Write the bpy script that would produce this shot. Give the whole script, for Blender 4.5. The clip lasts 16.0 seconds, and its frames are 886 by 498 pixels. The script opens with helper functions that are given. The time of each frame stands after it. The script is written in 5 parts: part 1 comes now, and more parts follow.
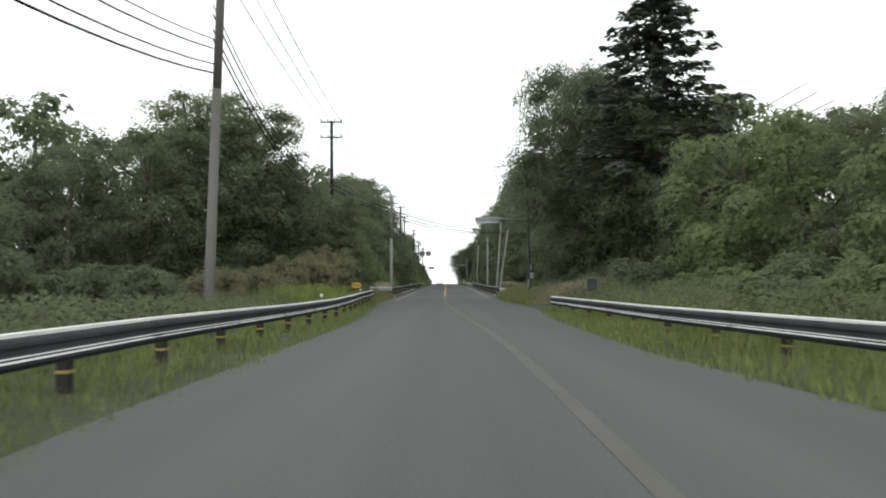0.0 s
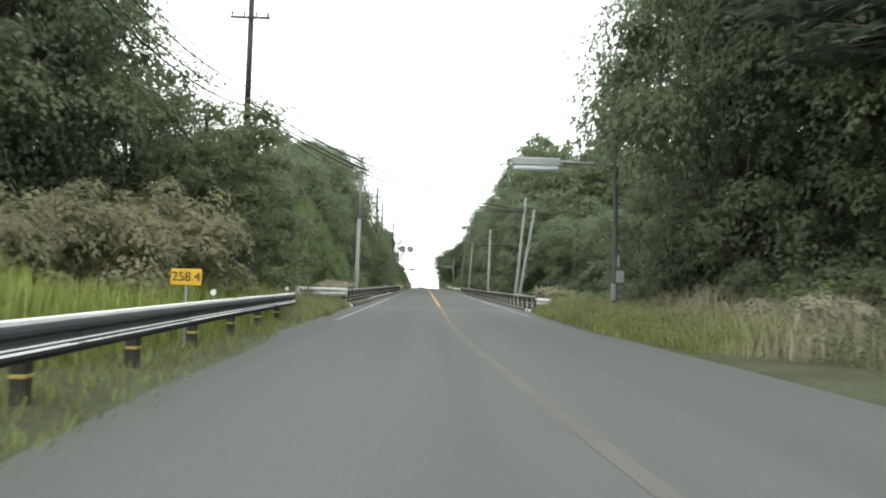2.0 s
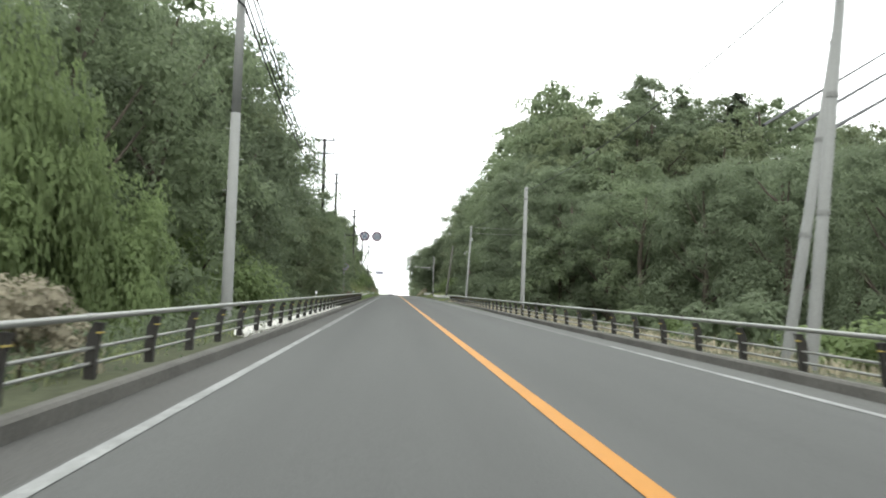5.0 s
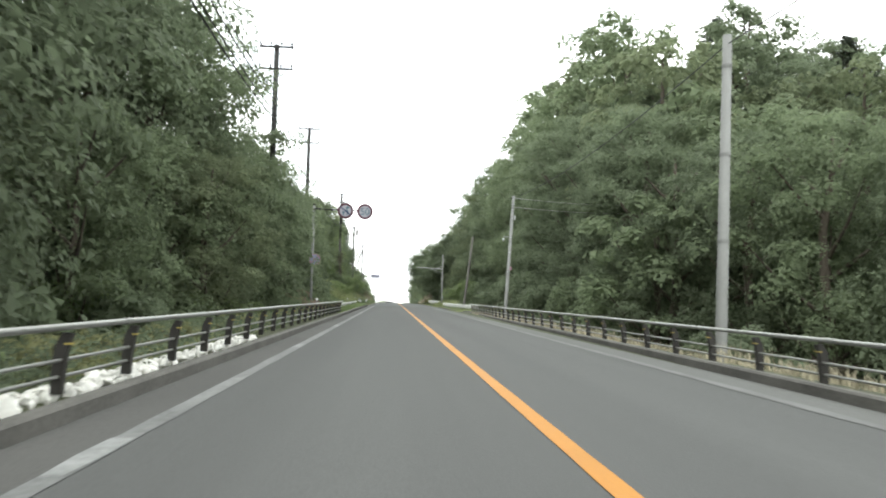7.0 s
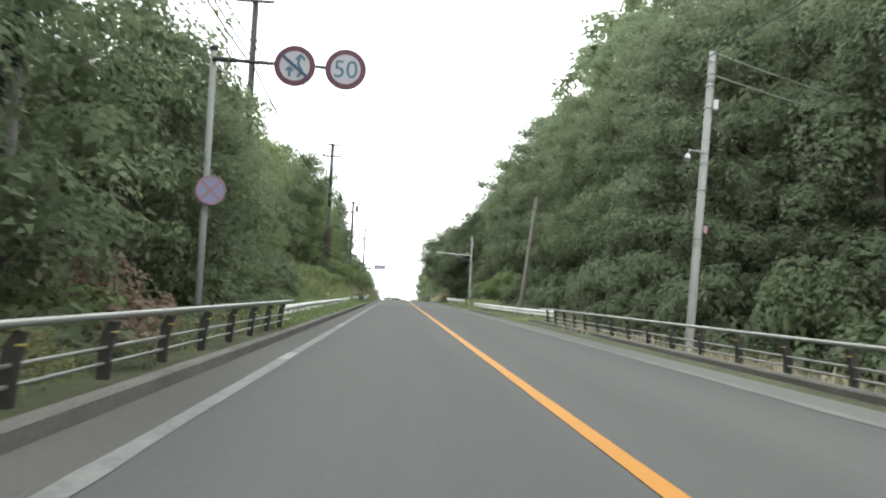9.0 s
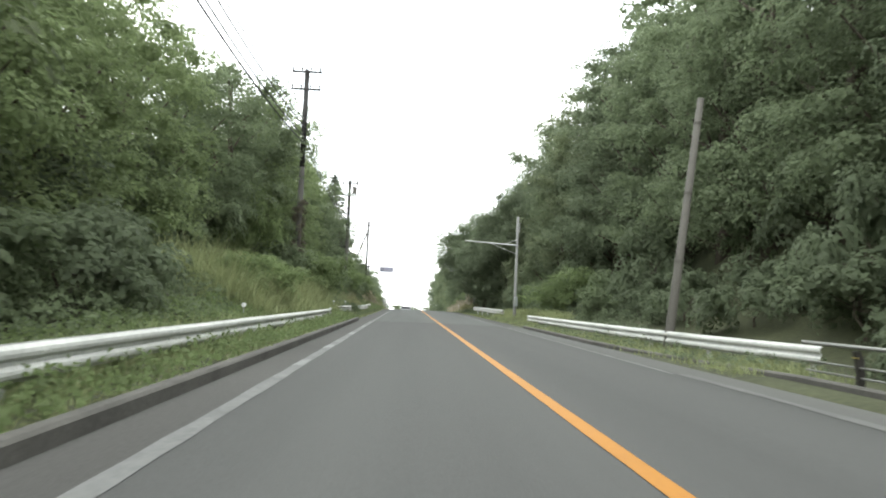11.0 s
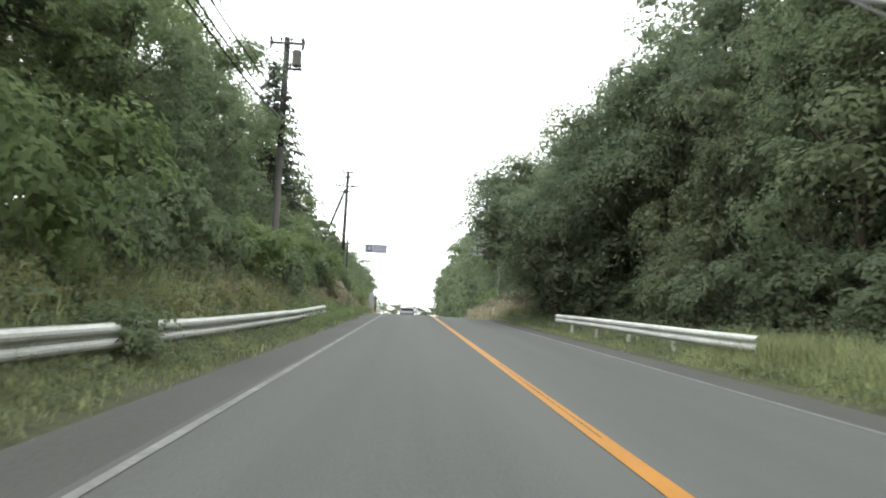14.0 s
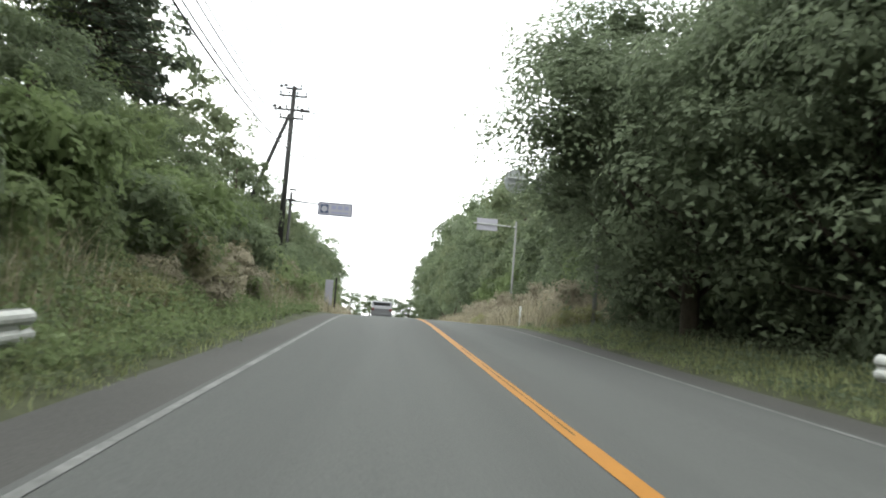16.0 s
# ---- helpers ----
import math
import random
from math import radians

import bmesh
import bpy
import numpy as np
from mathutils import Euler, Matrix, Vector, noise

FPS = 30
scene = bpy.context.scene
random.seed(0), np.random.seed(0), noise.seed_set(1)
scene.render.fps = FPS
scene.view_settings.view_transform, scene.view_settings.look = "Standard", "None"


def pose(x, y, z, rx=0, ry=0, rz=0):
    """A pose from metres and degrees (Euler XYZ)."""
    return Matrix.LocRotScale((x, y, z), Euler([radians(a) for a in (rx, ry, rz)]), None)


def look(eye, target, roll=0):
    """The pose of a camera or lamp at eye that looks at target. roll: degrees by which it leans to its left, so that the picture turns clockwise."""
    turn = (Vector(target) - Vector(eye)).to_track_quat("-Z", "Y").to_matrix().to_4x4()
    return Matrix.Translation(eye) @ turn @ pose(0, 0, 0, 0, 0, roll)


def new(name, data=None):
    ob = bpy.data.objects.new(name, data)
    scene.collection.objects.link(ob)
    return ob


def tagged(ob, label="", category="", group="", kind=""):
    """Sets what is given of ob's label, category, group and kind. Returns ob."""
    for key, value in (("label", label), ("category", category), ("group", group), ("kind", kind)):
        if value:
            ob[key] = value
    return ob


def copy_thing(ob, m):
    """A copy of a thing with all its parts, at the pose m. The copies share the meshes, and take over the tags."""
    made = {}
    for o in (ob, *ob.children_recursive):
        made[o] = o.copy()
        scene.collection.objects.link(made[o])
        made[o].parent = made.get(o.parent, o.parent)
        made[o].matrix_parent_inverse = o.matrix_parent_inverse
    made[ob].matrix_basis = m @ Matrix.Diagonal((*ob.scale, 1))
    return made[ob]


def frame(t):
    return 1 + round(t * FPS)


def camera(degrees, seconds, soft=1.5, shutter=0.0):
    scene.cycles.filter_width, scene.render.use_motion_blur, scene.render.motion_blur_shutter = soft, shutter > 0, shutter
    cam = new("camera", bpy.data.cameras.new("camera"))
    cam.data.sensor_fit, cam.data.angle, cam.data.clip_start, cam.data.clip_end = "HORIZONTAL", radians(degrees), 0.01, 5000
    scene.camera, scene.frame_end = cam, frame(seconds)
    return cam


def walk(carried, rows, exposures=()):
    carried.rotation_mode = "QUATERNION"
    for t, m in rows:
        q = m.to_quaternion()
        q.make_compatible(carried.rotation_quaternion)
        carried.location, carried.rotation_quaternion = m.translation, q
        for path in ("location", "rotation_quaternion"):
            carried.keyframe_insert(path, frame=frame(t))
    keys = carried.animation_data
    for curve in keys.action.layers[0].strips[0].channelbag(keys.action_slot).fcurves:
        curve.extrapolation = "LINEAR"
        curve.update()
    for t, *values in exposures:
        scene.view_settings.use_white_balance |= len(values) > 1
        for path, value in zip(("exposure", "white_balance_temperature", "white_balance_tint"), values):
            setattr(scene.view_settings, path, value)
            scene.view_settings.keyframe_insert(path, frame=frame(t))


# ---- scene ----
# ---- camera: seconds, x, y, z, yaw, pitch, roll ----
cam = camera(56.5, 16.0, soft=1.9, shutter=0.2)
ROWS = [
    (0.0, 0.116, 4.694, 1.312, 0.223, 2.130, 0.537),
    (0.5, 0.061, 11.580, 1.303, -0.455, 1.982, -0.052),
    (1.0, -0.084, 19.104, 1.179, -0.806, 2.260, -0.687),
    (1.5, -0.266, 26.444, 1.047, -0.760, 2.738, -1.302),
    (2.0, -0.742, 33.513, 1.077, -1.250, 2.475, -1.824),
    (2.5, -1.122, 40.527, 1.036, -1.863, 2.627, -2.186),
    (3.0, -1.363, 47.312, 1.081, -2.275, 3.184, -2.227),
    (3.5, -1.487, 52.662, 1.119, -1.224, 3.080, -1.799),
    (4.0, -1.475, 59.541, 1.024, -2.449, 2.776, -1.712),
    (6.5, -1.335, 96.154, 1.066, -3.811, 3.355, -1.448),
    (7.0, -1.328, 103.009, 1.059, -3.608, 3.423, -1.550),
    (7.5, -1.332, 110.390, 1.060, -3.263, 3.571, -1.948),
    (8.0, -1.376, 118.008, 1.067, -2.918, 3.589, -2.656),
    (8.5, -1.485, 125.725, 1.050, -3.094, 3.480, -3.025),
    (9.0, -1.598, 132.723, 1.055, -3.220, 3.181, -2.782),
    (11.5, -1.613, 164.968, 1.048, -2.420, 3.735, -2.492),
    (12.0, -1.641, 173.200, 1.058, -2.863, 3.565, -2.679),
    (12.5, -1.659, 181.058, 1.056, -3.482, 3.235, -2.926),
    (13.0, -1.636, 188.287, 1.053, -4.231, 2.928, -3.078),
    (13.5, -1.618, 194.658, 1.031, -3.666, 3.259, -3.156),
    (14.0, -1.596, 200.356, 1.044, -2.351, 3.586, -2.977),
    (14.5, -1.621, 205.923, 1.055, -2.104, 3.472, -3.065),
    (15.0, -1.608, 212.750, 1.040, -3.073, 2.966, -3.523),
    (15.5, -1.653, 219.618, 1.038, -3.900, 2.640, -3.946),
    (16.0, -1.591, 225.424, 1.056, -4.012, 3.111, -4.425),
]
walk(cam, [(t, pose(x, y, z, 90 + pitch, roll, yaw)) for t, x, y, z, yaw, pitch, roll in ROWS],
     exposures=[(0.0, 0.62), (1.0, 0.98), (2.0, 1.46), (3.0, 1.66), (4.0, 1.61), (6.5, 1.76), (9.0, 1.86), (12.0, 1.89), (14.5, 1.81), (16.0, 1.74)])

# ---- world and sun: bright overcast with thin blue gaps ----
world = bpy.data.worlds.new("overcast_sky")
world.use_nodes = True
scene.world = world
wn, wl = world.node_tree.nodes, world.node_tree.links
for n_ in list(wn):
    wn.remove(n_)
w_out = wn.new("ShaderNodeOutputWorld")
w_bg = wn.new("ShaderNodeBackground")
w_sky = wn.new("ShaderNodeTexSky")
w_sky.sky_type, w_sky.sun_disc = "NISHITA", False
w_sky.sun_elevation, w_sky.sun_rotation = radians(42), radians(189.5)
w_scale = wn.new("ShaderNodeVectorMath")
w_scale.operation, w_scale.inputs[3].default_value = "SCALE", 0.1
w_map = wn.new("ShaderNodeTexCoord")
w_noise = wn.new("ShaderNodeTexNoise")
w_noise.inputs["Scale"].default_value, w_noise.inputs["Detail"].default_value = 3.2, 4.0
w_ramp = wn.new("ShaderNodeValToRGB")
w_ramp.color_ramp.elements[0].position, w_ramp.color_ramp.elements[1].position = 0.34, 0.5
w_ramp.color_ramp.elements[0].color, w_ramp.color_ramp.elements[1].color = (0.72, 0.72, 0.72, 1), (1, 1, 1, 1)
w_mix = wn.new("ShaderNodeMix")
w_mix.data_type = "RGBA"
w_mix.inputs["B"].default_value = (0.95, 1.0, 0.985, 1)
wl.new(w_map.outputs["Generated"], w_noise.inputs["Vector"])
wl.new(w_noise.outputs["Fac"], w_ramp.inputs["Fac"])
wl.new(w_ramp.outputs["Color"], w_mix.inputs["Factor"])
wl.new(w_sky.outputs["Color"], w_scale.inputs[0])
wl.new(w_scale.outputs["Vector"], w_mix.inputs["A"])
wl.new(w_mix.outputs["Result"], w_bg.inputs["Color"])
w_bg.inputs["Strength"].default_value = 0.92
wl.new(w_bg.outputs["Background"], w_out.inputs["Surface"])

sun_data = bpy.data.lights.new("sun", "SUN")
sun_data.energy, sun_data.angle, sun_data.color = 0.6, radians(60), (0.97, 1.0, 0.97)
sun = new("sun", sun_data)
sun.matrix_world = look((0, 0, 0), (0.15, 0.9, -0.82))

# ---- materials ----


def material(name, colour, rough=0.8, metal=0.0, vary=0.2, scale=1.2, fine=30.0, bump=0.0, leaf=0.0,
             per_object=0.0, island=0.0, spec=0.3, coords="Object", stretch=None, plain_grain=False):
    """A procedural surface: base colour broken up at two scales, with roughness and relief to match."""
    m = bpy.data.materials.new(name)
    m.use_nodes = True
    n, l = m.node_tree.nodes, m.node_tree.links
    b = n["Principled BSDF"]
    b.inputs["Roughness"].default_value, b.inputs["Metallic"].default_value = rough, metal
    b.inputs["Specular IOR Level"].default_value = spec
    tc = n.new("ShaderNodeTexCoord")
    vec = tc.outputs[coords]
    if stretch:
        mp = n.new("ShaderNodeMapping")
        mp.inputs["Scale"].default_value = stretch
        l.new(vec, mp.inputs["Vector"])
        vec = mp.outputs["Vector"]
    big, small = n.new("ShaderNodeTexNoise"), n.new("ShaderNodeTexNoise")
    big.inputs["Scale"].default_value, small.inputs["Scale"].default_value = scale, fine
    big.inputs["Detail"].default_value = small.inputs["Detail"].default_value = 4.0
    l.new(vec, big.inputs["Vector"])
    l.new(tc.outputs[coords] if plain_grain else vec, small.inputs["Vector"])
    add = n.new("ShaderNodeMath")
    add.operation = "ADD"
    l.new(big.outputs["Fac"], add.inputs[0])
    l.new(small.outputs["Fac"], add.inputs[1])
    total = add.outputs[0]
    for amount, node, socket in ((per_object, "ShaderNodeObjectInfo", "Random"), (island, "ShaderNodeNewGeometry", "Random Per Island")):
        if amount:
            info = n.new(node)
            mul = n.new("ShaderNodeMath")
            mul.operation, mul.inputs[1].default_value, mul.inputs[2].default_value = "MULTIPLY_ADD", amount, -amount / 2
            l.new(info.outputs[socket], mul.inputs[0])
            plus = n.new("ShaderNodeMath")
            plus.operation = "ADD"
            l.new(total, plus.inputs[0])
            l.new(mul.outputs[0], plus.inputs[1])
            total = plus.outputs[0]
    span = n.new("ShaderNodeMapRange")
    span.inputs["From Min"].default_value, span.inputs["From Max"].default_value = 0.6, 1.4
    l.new(total, span.inputs["Value"])
    mix = n.new("ShaderNodeMix")
    mix.data_type = "RGBA"
    low = [max(0.0, c * (1 - vary)) for c in colour]
    high = [min(1.0, c * (1 + vary)) for c in colour]
    mix.inputs["A"].default_value, mix.inputs["B"].default_value = (*low, 1), (*high, 1)
    l.new(span.outputs["Result"], mix.inputs["Factor"])
    l.new(mix.outputs["Result"], b.inputs["Base Color"])
    if bump:
        bm_ = n.new("ShaderNodeBump")
        bm_.inputs["Strength"].default_value, bm_.inputs["Distance"].default_value = bump, 0.02
        l.new(small.outputs["Fac"], bm_.inputs["Height"])
        l.new(bm_.outputs["Normal"], b.inputs["Normal"])
    if leaf:
        tr = n.new("ShaderNodeBsdfTranslucent")
        l.new(mix.outputs["Result"], tr.inputs["Color"])
        ms = n.new("ShaderNodeMixShader")
        ms.inputs[0].default_value = leaf
        l.new(b.outputs["BSDF"], ms.inputs[1])
        l.new(tr.outputs["BSDF"], ms.inputs[2])
        l.new(ms.outputs["Shader"], n["Material Output"].inputs["Surface"])
    return m


ASPHALT = material("asphalt", (0.081, 0.0835, 0.08), 0.9, vary=0.3, scale=0.5, fine=45, bump=0.25, spec=0.25, stretch=(1.5, 0.045, 1.0), plain_grain=True)
ASPHALT_DARK = material("dark_asphalt", (0.0645, 0.065, 0.0625), 0.9, vary=0.26, scale=0.5, fine=45, bump=0.25, spec=0.25, stretch=(1.5, 0.045, 1.0), plain_grain=True)
ASPHALT_SHOULDER = material("shoulder_asphalt", (0.059, 0.0575, 0.0535), 0.92, vary=0.25, scale=0.6, fine=40, bump=0.3, stretch=(1.0, 0.3, 1.0))
DUSTY_SHOULDER = material("dusty_shoulder_asphalt", (0.083, 0.083, 0.078), 0.92, vary=0.22, scale=0.5, fine=40, bump=0.3, stretch=(1.0, 0.12, 1.0))
WHITE_LINE = material("white_line_paint", (0.185, 0.187, 0.182), 0.75, vary=0.42, scale=1.1, fine=16, bump=0.1)
WHITE_DULL = material("dulled_white_line_paint", (0.128, 0.129, 0.125), 0.8, vary=0.4, scale=1.1, fine=14, bump=0.1)
WHITE_WORN = material("worn_white_line_paint", (0.15, 0.151, 0.146), 0.8, vary=0.45, scale=1.3, fine=14, bump=0.1)
ORANGE_LINE = material("orange_line_paint", (0.33, 0.14, 0.014), 0.65, vary=0.14, scale=1.0, fine=25, bump=0.1)
ORANGE_FADED = material("faded_orange_paint", (0.091, 0.0875, 0.077), 0.85, vary=0.25, scale=1.0, fine=25)
ORANGE_WORN = material("worn_orange_paint", (0.155, 0.1, 0.05), 0.8, vary=0.35, scale=2.0, fine=25)
BLACK_TAR = material("cracked_tar", (0.11, 0.068, 0.026), 0.9, vary=0.4, scale=2.0, fine=20)
SOIL = material("soil_and_litter", (0.045, 0.05, 0.024), 0.95, vary=0.55, scale=0.45, fine=7, bump=0.4)
CONCRETE = material("kerb_concrete", (0.084, 0.08, 0.072), 0.9, vary=0.42, scale=0.8, fine=25, bump=0.3)
POLE_CONCRETE = material("pole_concrete", (0.18, 0.181, 0.173), 0.85, vary=0.15, scale=1.0, fine=30, bump=0.15)
POLE_BROWN = material("weathered_brown_pole", (0.085, 0.08, 0.07), 0.85, vary=0.25, scale=1.0, fine=25, bump=0.15)
POLE_OLD = material("stained_pole_concrete", (0.125, 0.12, 0.108), 0.85, vary=0.22, scale=1.0, fine=25, bump=0.15)
# Darkness of poles and fittings against the bright sky is put into this colour.
POLE_DARK = material("dark_pole_steel", (0.024, 0.023, 0.022), 0.6, vary=0.25, scale=1.0, fine=25)
POLE_MID = material("grey_brown_pole", (0.07, 0.066, 0.06), 0.75, vary=0.25, scale=1.0, fine=25)
STEEL_GREY = material("galvanised_steel", (0.302, 0.31, 0.302), 0.45, metal=0.6, vary=0.12, scale=1.5, fine=25, spec=0.5)
RAIL_PIPE = material("rail_pipe_steel", (0.22, 0.22, 0.205), 0.4, metal=0.5, vary=0.15, scale=1.5, fine=25, spec=0.5)
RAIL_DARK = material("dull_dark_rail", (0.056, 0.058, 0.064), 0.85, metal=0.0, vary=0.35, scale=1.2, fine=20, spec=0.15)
# Sky light caught on the dark rails' tops is put into this pale colour.
RAIL_LIT_EDGE = material("pale_sky_lit_rail_edge", (0.75, 0.75, 0.73), 0.6, vary=0.15, scale=2.0, fine=20)
RAIL_WHITE = material("white_rail_paint", (0.46, 0.465, 0.44), 0.66, vary=0.26, scale=0.9, fine=14, spec=0.25)
POST_DARK = material("dark_brown_post", (0.0252, 0.023, 0.0202), 0.6, vary=0.25, scale=3, fine=25)
YELLOW_BAND = material("yellow_band", (0.32, 0.25, 0.07), 0.6, vary=0.12)
WHITE_PAINT = material("white_paint", (0.54, 0.547, 0.54), 0.5, vary=0.08)
SIGN_RED = material("sign_red", (0.055, 0.012, 0.022), 0.45, vary=0.1)
SIGN_BLUE = material("sign_blue", (0.03, 0.085, 0.11), 0.45, vary=0.1)
SIGN_NAVY = material("sign_dark_blue", (0.018, 0.0324, 0.0792), 0.45, vary=0.1)
SIGN_LILAC = material("faded_sign_blue", (0.19, 0.2, 0.29), 0.5, vary=0.1)
SIGN_PINK = material("faded_sign_red", (0.25, 0.14, 0.18), 0.5, vary=0.1)
SIGN_FACE = material("sign_face_white", (0.25, 0.245, 0.275), 0.45, vary=0.08)
SIGN_BACK = material("sign_back_aluminium", (0.259, 0.274, 0.274), 0.5, metal=0.3, vary=0.1)
SIGN_YELLOW = material("marker_yellow", (0.504, 0.302, 0.0216), 0.5, vary=0.1)
BLACK = material("black_paint", (0.0108, 0.0108, 0.0108), 0.6, vary=0.2)
WIRE = material("cable_rubber", (0.012, 0.012, 0.013), 0.6, vary=0.2)
BARK = material("bark", (0.085, 0.07, 0.055), 0.95, vary=0.4, scale=3, fine=20, bump=0.6, stretch=(1, 1, 0.25))
PORCELAIN = material("porcelain", (0.216, 0.209, 0.194), 0.3, vary=0.1)
LAMP_LENS = material("lamp_lens", (0.45, 0.5, 0.5), 0.25, vary=0.1, spec=0.5)
STONE_WHITE = material("white_rubble", (0.62, 0.61, 0.57), 0.9, vary=0.18, scale=3, fine=18, bump=0.4, island=0.5)
GLASS_DARK = material("tinted_car_glass", (0.0144, 0.0158, 0.018), 0.1, vary=0.1, spec=0.6)
CAR_PAINT = material("silver_car_paint", (0.11, 0.112, 0.118), 0.35, metal=0.4, vary=0.06, spec=0.5)
TAIL_RED = material("tail_lamp_red", (0.12, 0.014, 0.014), 0.3, vary=0.1)
RUBBER = material("tyre_rubber", (0.0144, 0.0144, 0.0144), 0.8, vary=0.2)

LEAVES = {
    "green": material("broadleaf_green", (0.157, 0.193, 0.113), 0.6, spec=0.14, vary=0.34, scale=0.7, fine=2.2, leaf=0.6, per_object=0.25, island=0.16),
    "dark": material("broadleaf_dark_green", (0.144, 0.175, 0.109), 0.6, spec=0.14, vary=0.32, scale=0.7, fine=2.2, leaf=0.6, per_object=0.25, island=0.16),
    "olive": material("broadleaf_olive_green", (0.152, 0.178, 0.103), 0.6, spec=0.14, vary=0.32, scale=0.7, fine=2.2, leaf=0.6, per_object=0.25, island=0.16),
    "bright": material("young_leaf_green", (0.185, 0.232, 0.112), 0.6, spec=0.14, vary=0.3, scale=0.5, fine=2.2, leaf=0.6, per_object=0.25, island=0.16),
    "needle": material("conifer_needles", (0.085, 0.104, 0.074), 0.6, spec=0.14, vary=0.3, scale=0.5, fine=2.2, leaf=0.3, island=0.16),
    "weed": material("weed_leaf_yellow_green", (0.225, 0.228, 0.11), 0.6, spec=0.4, vary=0.3, scale=0.8, fine=2.2, leaf=0.6, per_object=0.4, island=0.16),
    "straw": material("dry_plume_heads", (0.3, 0.27, 0.2), 0.8, spec=0.2, vary=0.3, scale=0.8, fine=2.2, leaf=0.35, per_object=0.4, island=0.16),
    "sumac": material("bronze_green_leaves", (0.235, 0.226, 0.14), 0.6, spec=0.14, vary=0.3, scale=0.6, fine=2.2, leaf=0.6, per_object=0.3, island=0.16),
    "rust": material("rusty_dry_fronds", (0.21, 0.155, 0.12), 0.75, spec=0.14, vary=0.35, scale=0.9, fine=2.6, leaf=0.5, island=0.2),
    "withered": material("withered_vine_leaves", (0.115, 0.105, 0.075), 0.7, spec=0.14, vary=0.35, scale=0.9, fine=2.6, leaf=0.4, island=0.2),
    "vine": material("vine_leaf_green", (0.172, 0.222, 0.1), 0.6, spec=0.14, vary=0.32, scale=0.5, fine=2.2, leaf=0.6, per_object=0.25, island=0.16),
}
GRASS = material("verge_grass", (0.165, 0.19, 0.06), 0.8, vary=0.5, scale=0.35, fine=3, leaf=0.25, island=0.4)
WEED = material("tall_weeds", (0.24, 0.255, 0.114), 0.8, vary=0.5, scale=0.3, fine=3, leaf=0.25, island=0.4)
BRIGHT_WEED = material("bright_green_stems", (0.2, 0.235, 0.0627), 0.7, vary=0.35, scale=0.4, fine=4, leaf=0.3, island=0.6)
REED = material("long_green_grass", (0.235, 0.262, 0.13), 0.75, vary=0.4, scale=0.35, fine=3, leaf=0.42, island=0.4)
PAMPAS = material("dry_plume_grass", (0.31, 0.275, 0.195), 0.85, vary=0.4, scale=0.4, fine=3, leaf=0.25, island=0.4)
GOLDEN = material("golden_flower_heads", (0.5, 0.36, 0.0456), 0.8, vary=0.3, island=0.6)

# ---- helpers for building ----


def smooth(a, b, v):
    k = min(1.0, max(0.0, (v - a) / (b - a)))
    return k * k * (3 - 2 * k)


def centre(y):
    """Sideways place of the road's middle line: the road bends gently into the bridge."""
    return 0.65 * (1 - smooth(0, 50, y))


def paint_centre(y):
    """Sideways place of the painted middle line."""
    return 1.24 * (1 - smooth(17, 57, y))


def grade(y):
    """Height of the road's middle line: a low rise before the bridge, and a crest after which it falls away."""
    z = 0.2 * (1 - smooth(8, 34, y))
    if y > 250:
        k = min(y - 250, 24)
        z -= 0.001 * k * k + 0.048 * max(0.0, y - 274)
    return z


EDGE_L = [(-60, 3.5), (12, 3.45), (31, 3.1), (36, 3.15), (45, 3.6), (53, 4.05), (62, 4.1), (72, 4.25)]
EDGE_R = [(-60, 3.4), (12, 3.3), (18, 2.95), (25, 3.2), (34, 3.75), (40, 4.2), (47, 4.2), (56, 3.8), (65, 3.9), (72, 4.25)]


def interp(table, y):
    for (a, p), (c, q) in zip(table, table[1:]):
        if y <= c:
            return p + (q - p) * max(0.0, (y - a) / (c - a))
    return table[-1][1]


def road_edge(y, side):
    """Distance from the middle line to the ragged edge of the asphalt."""
    return interp(EDGE_L if side < 0 else EDGE_R, y)


def finish(bm, name, mat, parent=None, label="", smooth_shade=False, place=None):
    me = bpy.data.meshes.new(name)
    bm.normal_update()
    bm.to_mesh(me)
    bm.free()
    for mm in (mat if isinstance(mat, (list, tuple)) else [mat]):
        me.materials.append(mm)
    if smooth_shade:
        me.polygons.foreach_set("use_smooth", [True] * len(me.polygons))
    ob = new(name, me)
    if place is not None:
        ob.matrix_world = place
    if parent is not None:
        ob.parent = parent
    if label:
        ob["label"] = label
    return ob


def part(name, bm, mat, parent, label="", smooth_shade=False):
    return finish(bm, name, mat, parent, label, smooth_shade)


def thing(name, label, category, group="", place=None, kind=""):
    ob = new(name)
    ob.empty_display_size = 0.3
    if place is not None:
        ob.matrix_world = place
    return tagged(ob, label, category, group, kind)


def box(bm, cx, cy, cz, sx, sy, sz, bevel=0.0, m=None):
    r = bmesh.ops.create_cube(bm, size=1.0, matrix=Matrix.Translation((cx, cy, cz)) @ Matrix.Diagonal((sx, sy, sz, 1)))
    vs = r["verts"]
    if bevel:
        es = list({e for v in vs for e in v.link_edges})
        out = bmesh.ops.bevel(bm, geom=es, offset=bevel, segments=1, affect="EDGES")
        vs = list({v for f in out["faces"] for v in f.verts} | {v for v in vs if v.is_valid})
    if m is not None:
        bmesh.ops.transform(bm, matrix=m, verts=vs)
    return vs


